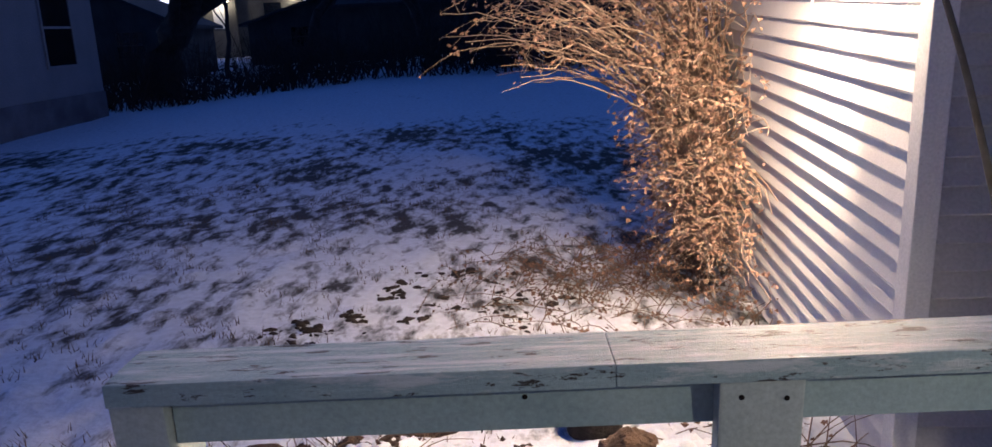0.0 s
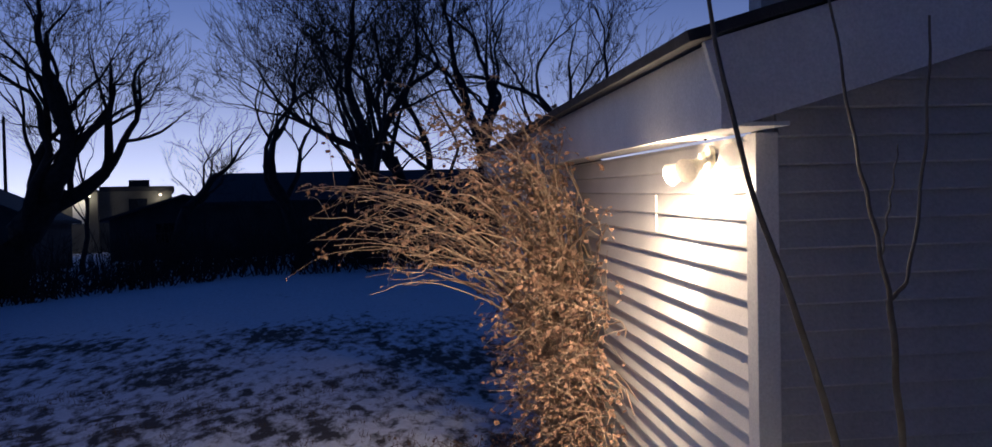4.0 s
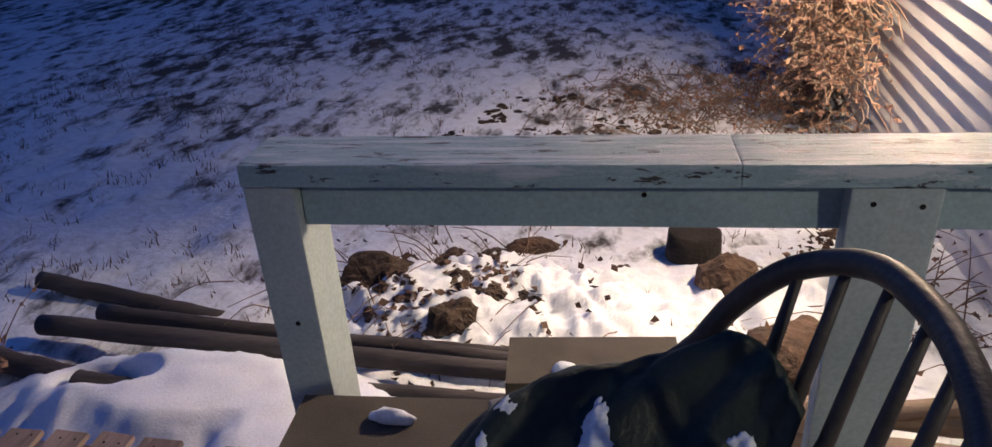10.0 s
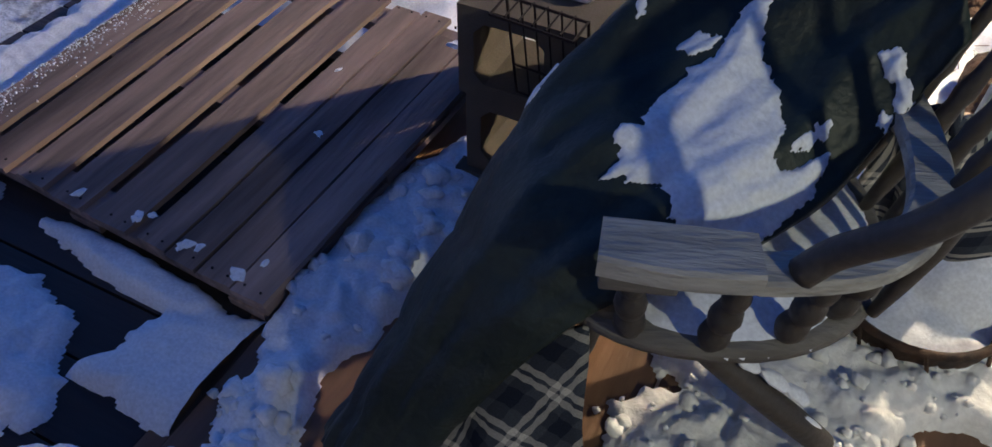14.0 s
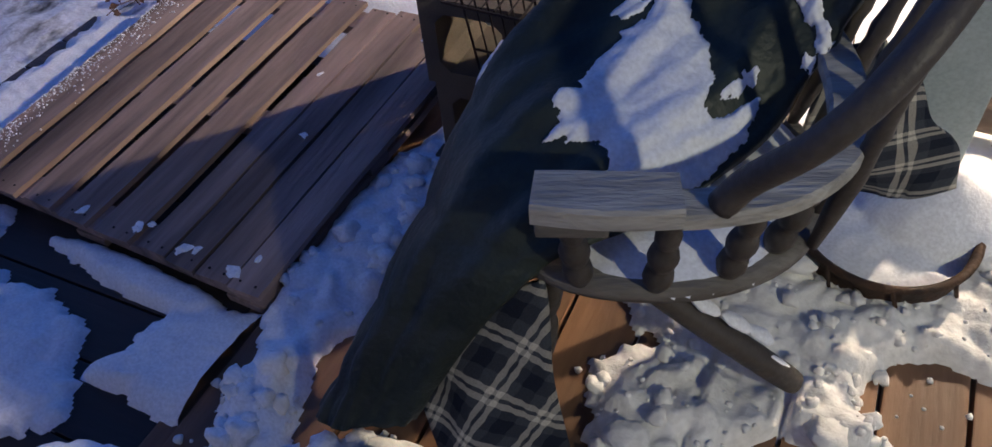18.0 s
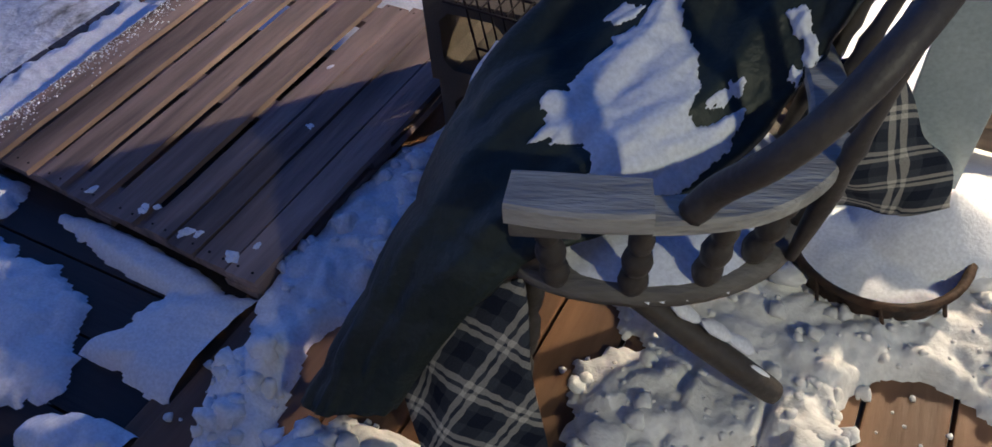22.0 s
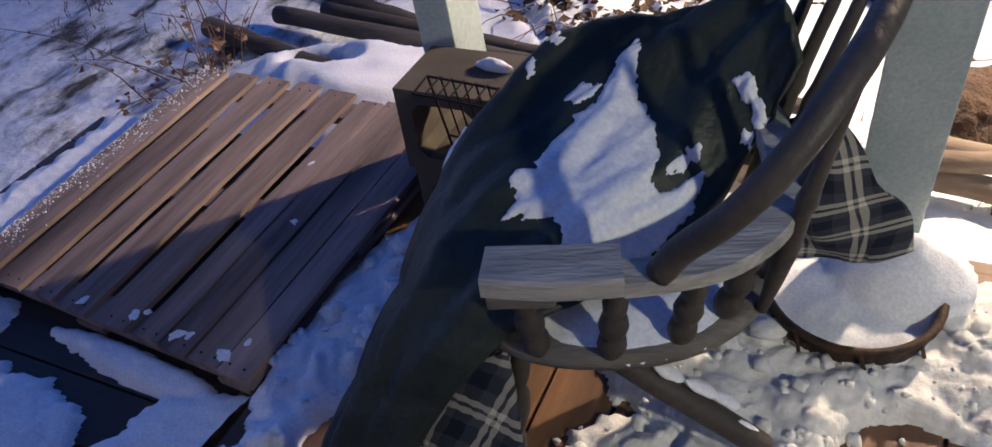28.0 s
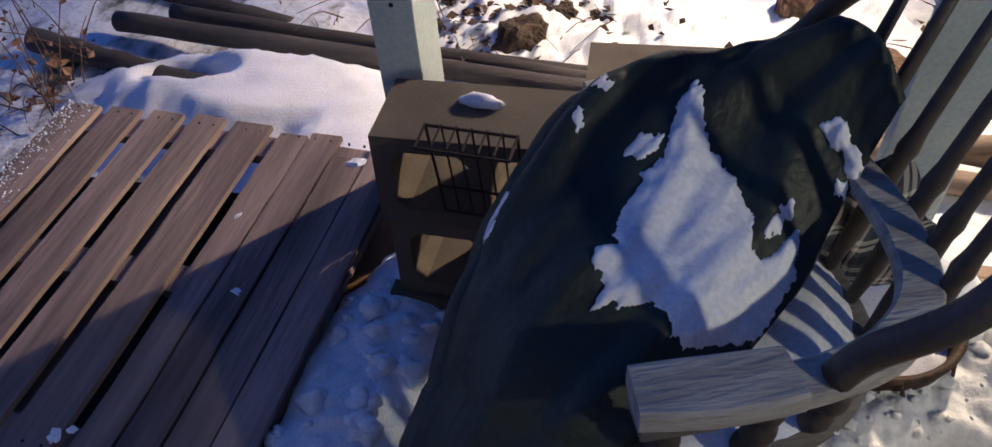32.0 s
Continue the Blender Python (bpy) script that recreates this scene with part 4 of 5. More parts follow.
def round_clods(name, count, x0, x1, y0, y1, small, large, material, seed, label):
    """Rounded broken lumps that lie on the deck's snow."""
    r6 = random.Random(seed)
    verts, faces = [], []
    for _ in range(count):
        x, y = r6.uniform(x0, x1), r6.uniform(y0, y1)
        h = deck_snow(x, y)
        if h < 0.008:
            continue
        r = small + (large - small) * r6.random() ** 2.2
        bm = bmesh.new()
        bmesh.ops.create_icosphere(bm, subdivisions=2, radius=r)
        k0, sd = len(verts), r6.uniform(0, 99)
        for v in bm.verts:
            v.co *= 1 + 0.9 * noise.noise(v.co / r * 1.2 + Vector((sd, 0, 0)))
            verts.append((v.co.x * 1.15 + x, v.co.y + y, v.co.z * 0.75 + h + r * 0.2))
        bm.verts.index_update()
        faces += [tuple(k0 + v.index for v in f.verts) for f in bm.faces]
        bm.free()
    tagged(from_lists(name, verts, faces, material), label, "snow", kind="stuff")


for f in (0.25, 0.6, 0.88):
    snow_lump("snow_lump", pose(0.69 + 0.14 * f, -0.574 + 0.064 * f + 0.012, 0.296 - 0.131 * f, 0, 40, 24.6), (0.034 - 0.012 * abs(f - 0.6), 0.015, 0.010), "thin cap of snow caught on the chair leg", 30 + f)
round_clods("snow_clods", 80, -0.1, 0.2, -1.0, 0.0, 0.008, 0.028, M_SNOW, 51, "rounded clods on the packed snow between pallet and chair")
round_clods("snow_clods", 120, 0.2, 1.6, -0.85, 0.05, 0.010, 0.034, M_TRODDEN, 52, "rounded clods of broken snow on the deck")

# snow caught in the folds of the cover
PATCH = [(0.205, 0.493), (0.213, 0.54), (0.226, 0.565), (0.262, 0.655), (0.258, 0.693), (0.265, 0.735), (0.28, 0.771), (0.29, 0.80), (0.31, 0.829), (0.335, 0.85), (0.342, 0.885), (0.325, 0.907), (0.29, 0.914), (0.262, 0.938), (0.28, 0.952), (0.31, 0.96), (0.315, 0.979), (0.35, 0.982), (0.385, 0.988), (0.405, 0.995), (0.425, 0.988), (0.46, 0.95), (0.488, 0.90), (0.487, 0.875), (0.465, 0.829), (0.465, 0.793), (0.475, 0.771), (0.49, 0.757), (0.488, 0.74), (0.508, 0.714), (0.49, 0.707), (0.475, 0.707), (0.47, 0.671), (0.455, 0.643), (0.44, 0.65), (0.435, 0.671), (0.42, 0.643), (0.395, 0.614), (0.375, 0.606), (0.345, 0.60), (0.34, 0.586), (0.305, 0.593), (0.275, 0.557), (0.235, 0.515)]


def inside(u, v, poly):
    """Signed distance to a polygon's outline, positive inside."""
    best, hit = 9.0, False
    for (a, b), (c, d) in zip(poly, poly[1:] + poly[:1]):
        t = max(0, min(1, ((u - a) * (c - a) + (v - b) * (d - b)) / ((c - a) ** 2 + (d - b) ** 2 + 1e-12)))
        best = min(best, math.hypot(u - a - t * (c - a), v - b - t * (d - b)))
        if (b > v) != (d > v) and u < (c - a) * (v - b) / (d - b) + a:
            hit = not hit
    return best if hit else -best


def cover_snow(poly, name, label, deep=0.016):
    us, vs = [p[0] for p in poly], [p[1] for p in poly]
    n = 90 if max(us) - min(us) > 0.15 else 24
    ragged = 0.007 if n == 90 else 0.008
    grid = {}
    verts, faces = [], []
    def at(i, j):
        if (i, j) not in grid:
            u = min(us) - 0.02 + (max(us) - min(us) + 0.04) * i / n
            v = min(vs) - 0.02 + (max(vs) - min(vs) + 0.04) * j / n
            s = inside(u, v, poly) + ragged * (noise.noise(Vector((u * 60, v * 60, 1))) + 0.6 * noise.noise(Vector((u * 150, v * 150, 4))))
            grid[i, j] = (len(verts), s)
            lift = -0.008 if s < -0.004 else 0.001 + deep * min(1, max(s, 0) / 0.05) ** 0.6 + 0.003 * noise.noise(Vector((u * 40, v * 40, 9)))
            verts.append(cover_point(u, v, lift))
        return grid[i, j]
    for i in range(n):
        for j in range(n):
            c = [at(i, j), at(i + 1, j), at(i + 1, j + 1), at(i, j + 1)]
            if max(k[1] for k in c) > -0.004:
                faces.append(tuple(k[0] for k in c))
    return tagged(from_lists(name, verts, faces, M_SNOW), label, "snow")


cover_snow(PATCH, "snow_patch", "jagged patch of snow lying on the dark sleeping bag")
cover_snow([(0.24, 0.879), (0.253, 0.90), (0.3, 0.879), (0.31, 0.869), (0.295, 0.857), (0.265, 0.862)], "snow_patch", "thin smear of snow on the dark sleeping bag", 0.004)
cover_snow([(0.335, 0.519), (0.307, 0.511), (0.285, 0.554), (0.305, 0.565), (0.329, 0.561)], "snow_patch", "small crumb of snow in a fold of the sleeping bag", 0.006)
cover_snow([(0.352, 0.364), (0.357, 0.40), (0.366, 0.40), (0.361, 0.366)], "snow_patch", "small crumb of snow in a fold of the sleeping bag", 0.008)
cover_snow([(0.303, 0.345), (0.298, 0.372), (0.312, 0.375), (0.315, 0.348)], "snow_patch", "small crumb of snow in a fold of the sleeping bag", 0.008)
cover_snow([(0.475, 0.345), (0.465, 0.365), (0.51, 0.385), (0.515, 0.362)], "snow_patch", "small streak of snow in a fold of the sleeping bag", 0.008)


def seat_snow(x, y):
    p = CHAIR.inverted() @ Vector((x, y, 0.41))
    w = 1 - math.hypot(p.x / 0.235, p.y / 0.245)
    w = min(w * 3, 0.8) + 0.25 * rough(x, y)
    return 0.004 + 0.03 * min(w, 0.8) if w > 0 else w * 0.05


snow_field("seat_snow", 0.35, 0.9, -0.72, -0.15, 0.009, 0.412, seat_snow, "snow lying on the wooden seat of the chair")
snow_lump("snow_lump", pose(0.215, -0.035, 0.458, 0, 0, -8), (0.042, 0.016, 0.016), "small lump of snow on a concrete block", 4)
snow_lump("snow_lump", pose(0.50, 0.36, 0.29), (0.03, 0.025, 0.018), "small lump of snow on a concrete block", 9)
cover_snow([(0.125, 0.83), (0.10, 0.85), (0.095, 0.885), (0.112, 0.93), (0.108, 0.955), (0.12, 1.0), (0.15, 1.0), (0.142, 0.965), (0.13, 0.92), (0.135, 0.88)], "snow_patch", "broken strip of snow caught beside the chair back", 0.014)
cover_snow([(0.165, 0.955), (0.16, 0.985), (0.175, 0.995), (0.18, 0.965)], "snow_patch", "small crumb of snow beside the chair back", 0.008)
snow_lump("snow_lump", CHAIR @ pose(0.205, -0.156, 0.128, 0, 43, 0), (0.045, 0.009, 0.007), "narrow ridge of snow on a sloping chair leg", 3)
snow_lump("snow_lump", pose(1.02, 0.0, 0.0), (0.16, 0.10, 0.10), "heap of snow against the railing post", 12)


def crumb(place, size, seed, label):
    """A small angular crumb of old snow."""
    bm = bmesh.new()
    bmesh.ops.create_icosphere(bm, subdivisions=2, radius=1)
    for v in bm.verts:
        k = 1 + 0.9 * noise.noise(v.co * 1.3 + Vector((seed, 0, 0))) + 0.3 * noise.noise(v.co * 3 + Vector((0, seed, 0)))
        v.co = Vector((v.co.x * size * k * 1.5, v.co.y * size * k, max(v.co.z, -0.2) * size * 0.45 * k))
    ob = part("snow_crumb", bm, M_SNOW)
    ob.matrix_basis = place
    return tagged(ob, label, "snow", "snow crumbs on the pallet")


for i, (fx, fy, fs) in enumerate(((-0.09, 0.03, 0.013), (-0.23, 0.035, 0.012), (-0.20, 0.045, 0.008), (-0.37, 0.04, 0.011), (-0.345, 0.06, 0.007), (-0.53, 0.03, 0.010), (-0.06, 0.08, 0.007), (-0.20, 0.42, 0.008), (-0.10, 0.84, 0.014), (-0.30, 0.62, 0.006))):
    crumb(pallet.matrix_basis @ pose(fx, fy, TALL, 0, 0, 47 * i), fs, 20 + i * 3.3, "small crumb of old snow on a pallet slat")


def pallet_frost():
    """Icy crumbs thick along the pallet's outer slats."""
    r2 = random.Random(8)
    verts, faces = [], []
    for _ in range(900):
        x, y = -WIDE + 0.012 + abs(r2.gauss(0, 0.035)), r2.uniform(0, LONG)
        z = TALL
        rr = r2.uniform(0.001, 0.0045)
        k = len(verts)
        for a in range(6):
            d = Vector(((1, 0, 0), (-1, 0, 0), (0, 1, 0), (0, -1, 0), (0, 0, 1), (0, 0, -1))[a]) * rr * r2.uniform(0.6, 1.3)
            verts.append(pallet.matrix_basis @ Vector((x + d.x, y + d.y, z + d.z)))
        faces += [(k, k + 2, k + 4), (k + 2, k + 1, k + 4), (k + 1, k + 3, k + 4), (k + 3, k, k + 4), (k + 2, k, k + 5), (k + 1, k + 2, k + 5), (k + 3, k + 1, k + 5), (k, k + 3, k + 5)]
    tagged(from_lists("icy_snow", verts, faces, M_SNOW), "crunchy icy snow crumbs along the pallet edge", "snow", kind="stuff")


pallet_frost()

# ---- low round planter filled with snow ----
M_POT = mat("dark_rusty_metal", (0.035, 0.026, 0.022), 0.7, 0.3, second=(0.09, 0.05, 0.03), scale=20, fine=80, bump=0.5)
pot = thing("round_planter", pose(0.975, -0.095, 0.0), "low round dark metal planter heaped with snow", "planter")
bm = bmesh.new()
lathe(bm, [(0.13, 0.004), (0.15, 0.01), (0.16, 0.06), (0.162, 0.085), (0.170, 0.088), (0.171, 0.098), (0.163, 0.102), (0.154, 0.096), (0.15, 0.06), (0.14, 0.045)], 40)
part("bowl", bm, M_POT, pot, smooth=True)
for i in range(9):
    a = math.tau * i / 9
    bm = bmesh.new()
    tube(bm, [(0.168 * math.cos(a), 0.168 * math.sin(a), 0.098), (0.172 * math.cos(a + 0.1), 0.172 * math.sin(a + 0.1), 0.05), (0.155 * math.cos(a + 0.2), 0.155 * math.sin(a + 0.2), 0.008)], 0.004, 6)
    part("rib", bm, M_POT, pot)


def pot_snow(x, y):
    d = math.hypot(x - 0.975, y + 0.095) / 0.158
    peak = max(0, 1 - math.hypot((x - 1.075) / 0.16, (y + 0.005) / 0.13))
    if d > 1 and (d > 1.5 or peak < 0.16):
        return -0.05 * (d - 1) - 0.002
    return 0.040 + 0.02 * max(0, 1 - d * d) + 0.12 * peak ** 0.75 + 0.008 * bumpy(x, y, 12, 3) + 0.004 * bumpy(x, y, 40, 1)


snow_field("planter_snow", 0.81, 1.19, -0.26, 0.10, 0.009, 0.022, pot_snow, "smooth heap of snow in the round planter")


# ---- logs, rocks and mounds behind the railing ----
def log(a, b, r, seed, label, material=None):
    a, b = Vector(a), Vector(b)
    n = 22
    bm = bmesh.new()
    pts = []
    for i in range(n + 1):
        p = a.lerp(b, i / n)
        p.z += 0.005 * noise.noise(Vector((i * 0.35, seed, 0)))
        p.y += 0.008 * noise.noise(Vector((i * 0.3, seed, 5)))
        pts.append(p)
    rings = tube(bm, pts, [r * (1 - 0.18 * i / n) for i in range(n + 1)], 14)
    for v in bm.verts:
        v.co += Vector((0, 1, 1)) * (0.003 * noise.noise(v.co * 11 + Vector((seed, 0, 0))))
    return tagged(part("log", bm, material or M_LOG, smooth=True), label, "log", "logs behind the railing")


log((-1.97, 1.83, -0.345), (-1.03, 1.67, -0.43), 0.042, 3, "short dark round pole end poking out of snow")
log((-1.52, 1.57, -0.35), (0.75, 1.24, -0.35), 0.036, 2, "long dark round pole half covered with snow")
log((-1.69, 1.43, -0.325), (0.60, 1.17, -0.33), 0.043, 1, "long dark weathered pole lying in the snow")
log((-0.75, 1.46, -0.37), (0.31, 1.335, -0.345), 0.036, 4, "dark weathered pole lying against other poles")
log((-0.9, 1.155, -0.36), (0.5, 1.06, -0.36), 0.036, 5, "dark weathered pole lying beside other poles")
log((-1.97, 1.25, -0.33), (-1.38, 1.15, -0.37), 0.052, 6, "short dark log stub jutting out of a snow mound")
log((-1.30, 1.06, -0.33), (-1.04, 1.045, -0.345), 0.05, 9, "short black log lying in a hollow of the snow")
log((1.02, 1.11, -0.34), (2.3, 0.93, -0.34), 0.042, 8, "pale brown peeled pole on the pole pile", M_PALELOG)
log((0.98, 0.97, -0.36), (2.2, 0.82, -0.36), 0.042, 11, "pale brown peeled pole lying in the snow", M_PALELOG)
log((0.93, 0.90, -0.30), (2.3, 1.16, -0.27), 0.036, 12, "pale brown peeled pole lying across other poles", M_PALELOG)


def mound(x, y):
    w = max(bowl(x, y, -0.80, 0.95, 0.90, 0.40, -4), 0.9 * bowl(x, y, -0.35, 0.75, 0.5, 0.45))
    pit = 0.9 * max(0, bowl(x, y, -1.17, 1.04, 0.24, 0.11, -5))
    w += 0.10 * rough(x, y)
    return 0.19 * min(1, max(w, 0) * 1.7) ** 0.8 - 0.17 * min(1, pit * 1.6) + 0.01 * bumpy(x, y, 8, 3) if w > 0 else w * 0.1


snow_field("snow_mound", -1.9, 0.3, 0.3, 1.45, 0.022, GROUND + 0.01, mound, "smooth snow drift lying over the ends of logs")


def rock(place, size, seed, label, material=None, sharp=1.0):
    bm = bmesh.new()
    bmesh.ops.create_icosphere(bm, subdivisions=4, radius=1)
    for v in bm.verts:
        p = v.co.copy()
        k = 1 + sharp * (0.25 * noise.noise(p * 1.3 + Vector((seed, 0, 0))) + 0.16 * noise.turbulence(p * 2.6 + Vector((0, seed, 0)), 3, True) - 0.08)
        v.co = Vector((p.x * size[0] * k, p.y * size[1] * k, max(p.z, -0.6) * size[2] * k))
    ob = part("rock", bm, material or M_ROCK, smooth=False)
    ob.matrix_basis = place
    return tagged(ob, label, "rock", "rocks behind the railing")


rock(pose(1.10, 1.95, -0.38, 0, 0, 20), (0.14, 0.11, 0.14), 1, "rough brown rock beside a dark stump")
rock(pose(1.26, 1.36, -0.38, 0, 0, 60), (0.24, 0.17, 0.17), 2, "large rough brown rock in the snow")
rock(pose(1.55, 1.75, -0.42, 0, 0, 70), (0.10, 0.09, 0.06), 3, "rough brown rock in the snow")
rock(pose(-0.42, 1.94, -0.38, 0, 0, 10), (0.17, 0.11, 0.13), 4, "dark brown rock capped with snow", M_WETROCK, 1.6)
rock(pose(-0.01, 1.56, -0.37, 0, 0, 30), (0.13, 0.08, 0.11), 5, "dark mossy rock capped with snow", M_WETROCK, 1.6)
rock(pose(0.25, 2.34, -0.42, 0, 0, 10), (0.14, 0.07, 0.06), 6, "reddish brown rock capped with snow")
rock(pose(-0.12, 2.15, -0.42, 0, 0, 80), (0.10, 0.08, 0.08), 7, "dark brown rock capped with snow", M_WETROCK, 1.6)
rock(pose(1.75, 2.5, -0.42, 0, 0, 0), (0.12, 0.08, 0.07), 8, "dark rock with dead leaves beside it")
M_STUMP = mat("black_stump", (0.03, 0.024, 0.022), 0.95, scale=9, fine=60, bump=0.8)
bm = bmesh.new()
lathe(bm, [(0.14, -0.1), (0.125, 0.02), (0.118, 0.13), (0.10, 0.135)], 22)
for v in bm.verts:
    v.co.xy *= 1 + 0.10 * noise.noise(Vector((math.atan2(v.co.y, v.co.x) * 2, 0.3, v.co.z)))
stump = tagged(part("tree_stump", bm, M_STUMP, smooth=True), "dark old tree stump standing in snow", "stump")
stump.matrix_basis = pose(1.0, 2.28, -0.42)




def rubble(x, y):
    w = max(bowl(x, y, 0.05, 1.82, 0.75, 0.48), 0.7 * bowl(x, y, 0.55, 1.8, 0.45, 0.4), 0.6 * bowl(x, y, 1.3, 1.9, 0.5, 0.5))
    if w <= 0:
        return w * 0.1
    return 0.11 * min(1, w * 1.5) + 0.10 * min(1, w * 3) * clod(x, y, 11, 7.0) + 0.05 * min(1, w * 3) * rough(x, y) - 0.10 * max(0, bumpy(x, y, 7.0, 2.6) - 0.1) * min(1, w * 4)


snow_field("rubble_snow", -0.8, 1.8, 1.28, 2.45, 0.016, GROUND + 0.005, rubble, "lumpy snow lying over a pile of stones and twigs")

r5 = random.Random(17)
for i in range(18):
    x, y = r5.gauss(-0.02, 0.33), r5.gauss(1.82, 0.22)
    q = r5.uniform(0.03, 0.06)
    rock(pose(x, y, GROUND + max(rubble(x, y), 0) - 0.03, r5.uniform(-20, 20), 0, r5.uniform(0, 180)), (q * 1.4, q, q * 0.7), 30 + i * 2.7, "dark wet rock poking out of lumpy snow", M_WETROCK, 2.0)


def litter():
    """Dead leaves and stalks that show through the lumpy snow."""
    r3 = random.Random(31)
    verts, faces = [], []
    for _ in range(1100):
        x, y = r3.gauss(-0.15, 0.33), r3.gauss(1.85, 0.25)
        if r3.random() < 0.25:
            x, y = r3.gauss(1.75, 0.2), r3.gauss(2.45, 0.15)
        if bumpy(x, y, 5.0, 2.6) < 0.05:
            continue
        z = GROUND + max(rubble(x, y), 0.0) + 0.008
        a, s = r3.uniform(0, math.tau), r3.uniform(0.012, 0.032)
        k = len(verts)
        for da, rr, dz in ((0, 1, 0.012), (1.4, 0.5, 0.0), (3.14, 1, 0.01), (4.8, 0.5, 0.018)):
            verts.append((x + s * rr * math.cos(a + da), y + s * rr * math.sin(a + da), z + dz * r3.uniform(0, 1.5)))
        faces += [(k, k + 1, k + 2), (k, k + 2, k + 3)]
    tagged(from_lists("leaf_litter", verts, faces, M_LITTER, smooth=False), "brown dead leaves among snowy stones", "leaves", kind="stuff")


litter()


# ---- plants ----
def add_tube(verts, faces, pts, r0, r1, sides=4):
    """A tapered tube appended to plain lists."""
    n = len(pts)
    k0 = len(verts)
    for i, p in enumerate(pts):
        d = pts[min(i + 1, n - 1)] - pts[max(i - 1, 0)]
        d = d.normalized() if d.length > 1e-9 else Vector((0, 0, 1))
        a = d.cross(Vector((0.3, 0.2, 0.93)))
        a = a.normalized() if a.length > 1e-4 else d.orthogonal().normalized()
        b = a.cross(d)
        r = r0 + (r1 - r0) * i / (n - 1)
        for j in range(sides):
            t = math.tau * j / sides
            verts.append(p + a * (r * math.cos(t)) + b * (r * math.sin(t)))
    for i in range(n - 1):
        for j in range(sides):
            u, v = k0 + i * sides, k0 + (i + 1) * sides
            faces.append((u + j, u + (j + 1) % sides, v + (j + 1) % sides, v + j))


def add_leaf(verts, faces, p, size, r):
    """A small folded leaf that hangs from a twig."""
    a = r.uniform(0, math.tau)
    out = Vector((math.cos(a), math.sin(a), r.uniform(-1.4, 0.2))).normalized()
    side = out.orthogonal().normalized()
    side.rotate(Matrix.Rotation(r.uniform(0, math.tau), 3, out))
    up = side.cross(out) * (0.25 * size)
    k = len(verts)
    verts += [p, p + out * size * 0.5 + side * size * 0.38 + up, p + out * size * r.uniform(0.9, 1.1), p + out * size * 0.5 - side * size * 0.38 + up]
    faces += [(k, k + 1, k + 2), (k, k + 2, k + 3)]


def big_bush():
    r = random.Random(77)
    base = Vector((2.20, 5.0, GROUND))
    bush = thing("bush", Matrix.Translation(base), "tangled dry bush with brown curled leaves beside the garage", "bush")
    tv, tf, lv, lf = [], [], [], []
    for n in range(262):
        foot = Vector((r.gauss(0, 0.13), r.gauss(0, 0.12), -0.02))
        if n >= 216:
            tip = Vector((r.uniform(-0.35, -0.03), r.uniform(-1.8, -0.3), r.uniform(0.15, 1.4)))
        elif n >= 182:
            tip = Vector((r.uniform(-0.95, -0.02), r.uniform(-0.8, 0.7), r.uniform(1.75, 2.75)))
        elif n < 105:
            tip = Vector((-0.02 - 1.6 * r.random() ** 1.4, r.uniform(-1.3, 0.8), r.uniform(1.3, 2.7)))
            if tip.x < -1.2:
                tip.z = r.uniform(1.4, 2.2)
        elif n < 140:
            tip = Vector((r.uniform(-0.7, 0.0), r.uniform(-1.5, 0.3), r.uniform(0.6, 1.5)))
        elif n < 165:
            tip = Vector((r.uniform(-0.45, 0.0), r.uniform(-2.0, -0.3), r.uniform(0.1, 0.95)))
        else:
            tip = Vector((r.uniform(-2.1, -1.3), r.uniform(-0.5, 0.4), r.uniform(1.65, 2.2)))
        mid = Vector((tip.x * 0.33, tip.y * 0.33, tip.z * 0.72 + 0.12))
        mid += Vector((r.gauss(0, 0.1), r.gauss(0, 0.1), r.gauss(0, 0.06)))
        pts = sweep([foot, mid * 0.5 + Vector((0, 0, 0.1)), mid, tip.lerp(mid, 0.4) + Vector((0, 0, 0.12)), tip], 16)
        for p in pts[2:]:
            p += Vector((r.gauss(0, 0.012), r.gauss(0, 0.012), r.gauss(0, 0.012)))
        thick = r.uniform(0.006, 0.015)
        sv, sf = [], []
        add_tube(sv, sf, pts, thick, 0.003, 5)
        from_lists("stem", sv, sf, M_TWIG, bush)
        for q in range(r.randint(7, 12) if n < 165 or n >= 182 else 4):
            i = r.randint(4, 15)
            p0 = pts[i]
            d = Vector((r.gauss(-0.25, 1), r.gauss(-0.2, 1), max(-0.35, r.gauss(0.05, 0.6)))).normalized()
            ln = r.uniform(0.15, 0.55)
            p1 = p0 + d * ln * 0.5 + Vector((0, 0, 0.03))
            p2 = p0 + d * ln + Vector((r.gauss(0, 0.04), r.gauss(0, 0.04), -0.05))
            if p2.x > 0.04 + 0.052 * p2.y or (p2.x < -0.8 and p2.z < 1.5):
                continue
            seg = sweep([p0, p1, p2], 5)
            add_tube(tv, tf, seg, 0.003, 0.0012, 3)
            for _ in range(r.randint(3, 8)):
                add_leaf(lv, lf, seg[r.randint(1, 4)] + Vector((r.gauss(0, 0.01), r.gauss(0, 0.01), 0)), r.uniform(0.022, 0.046), r)
    tagged(from_lists("twigs", tv, tf, M_TWIG, bush), "thin pale dry twigs of the bush", kind="stuff")
    tagged(from_lists("leaves", lv, lf, M_LEAF, bush, smooth=False), "curled brown dead leaves of the bush", kind="stuff")


big_bush()


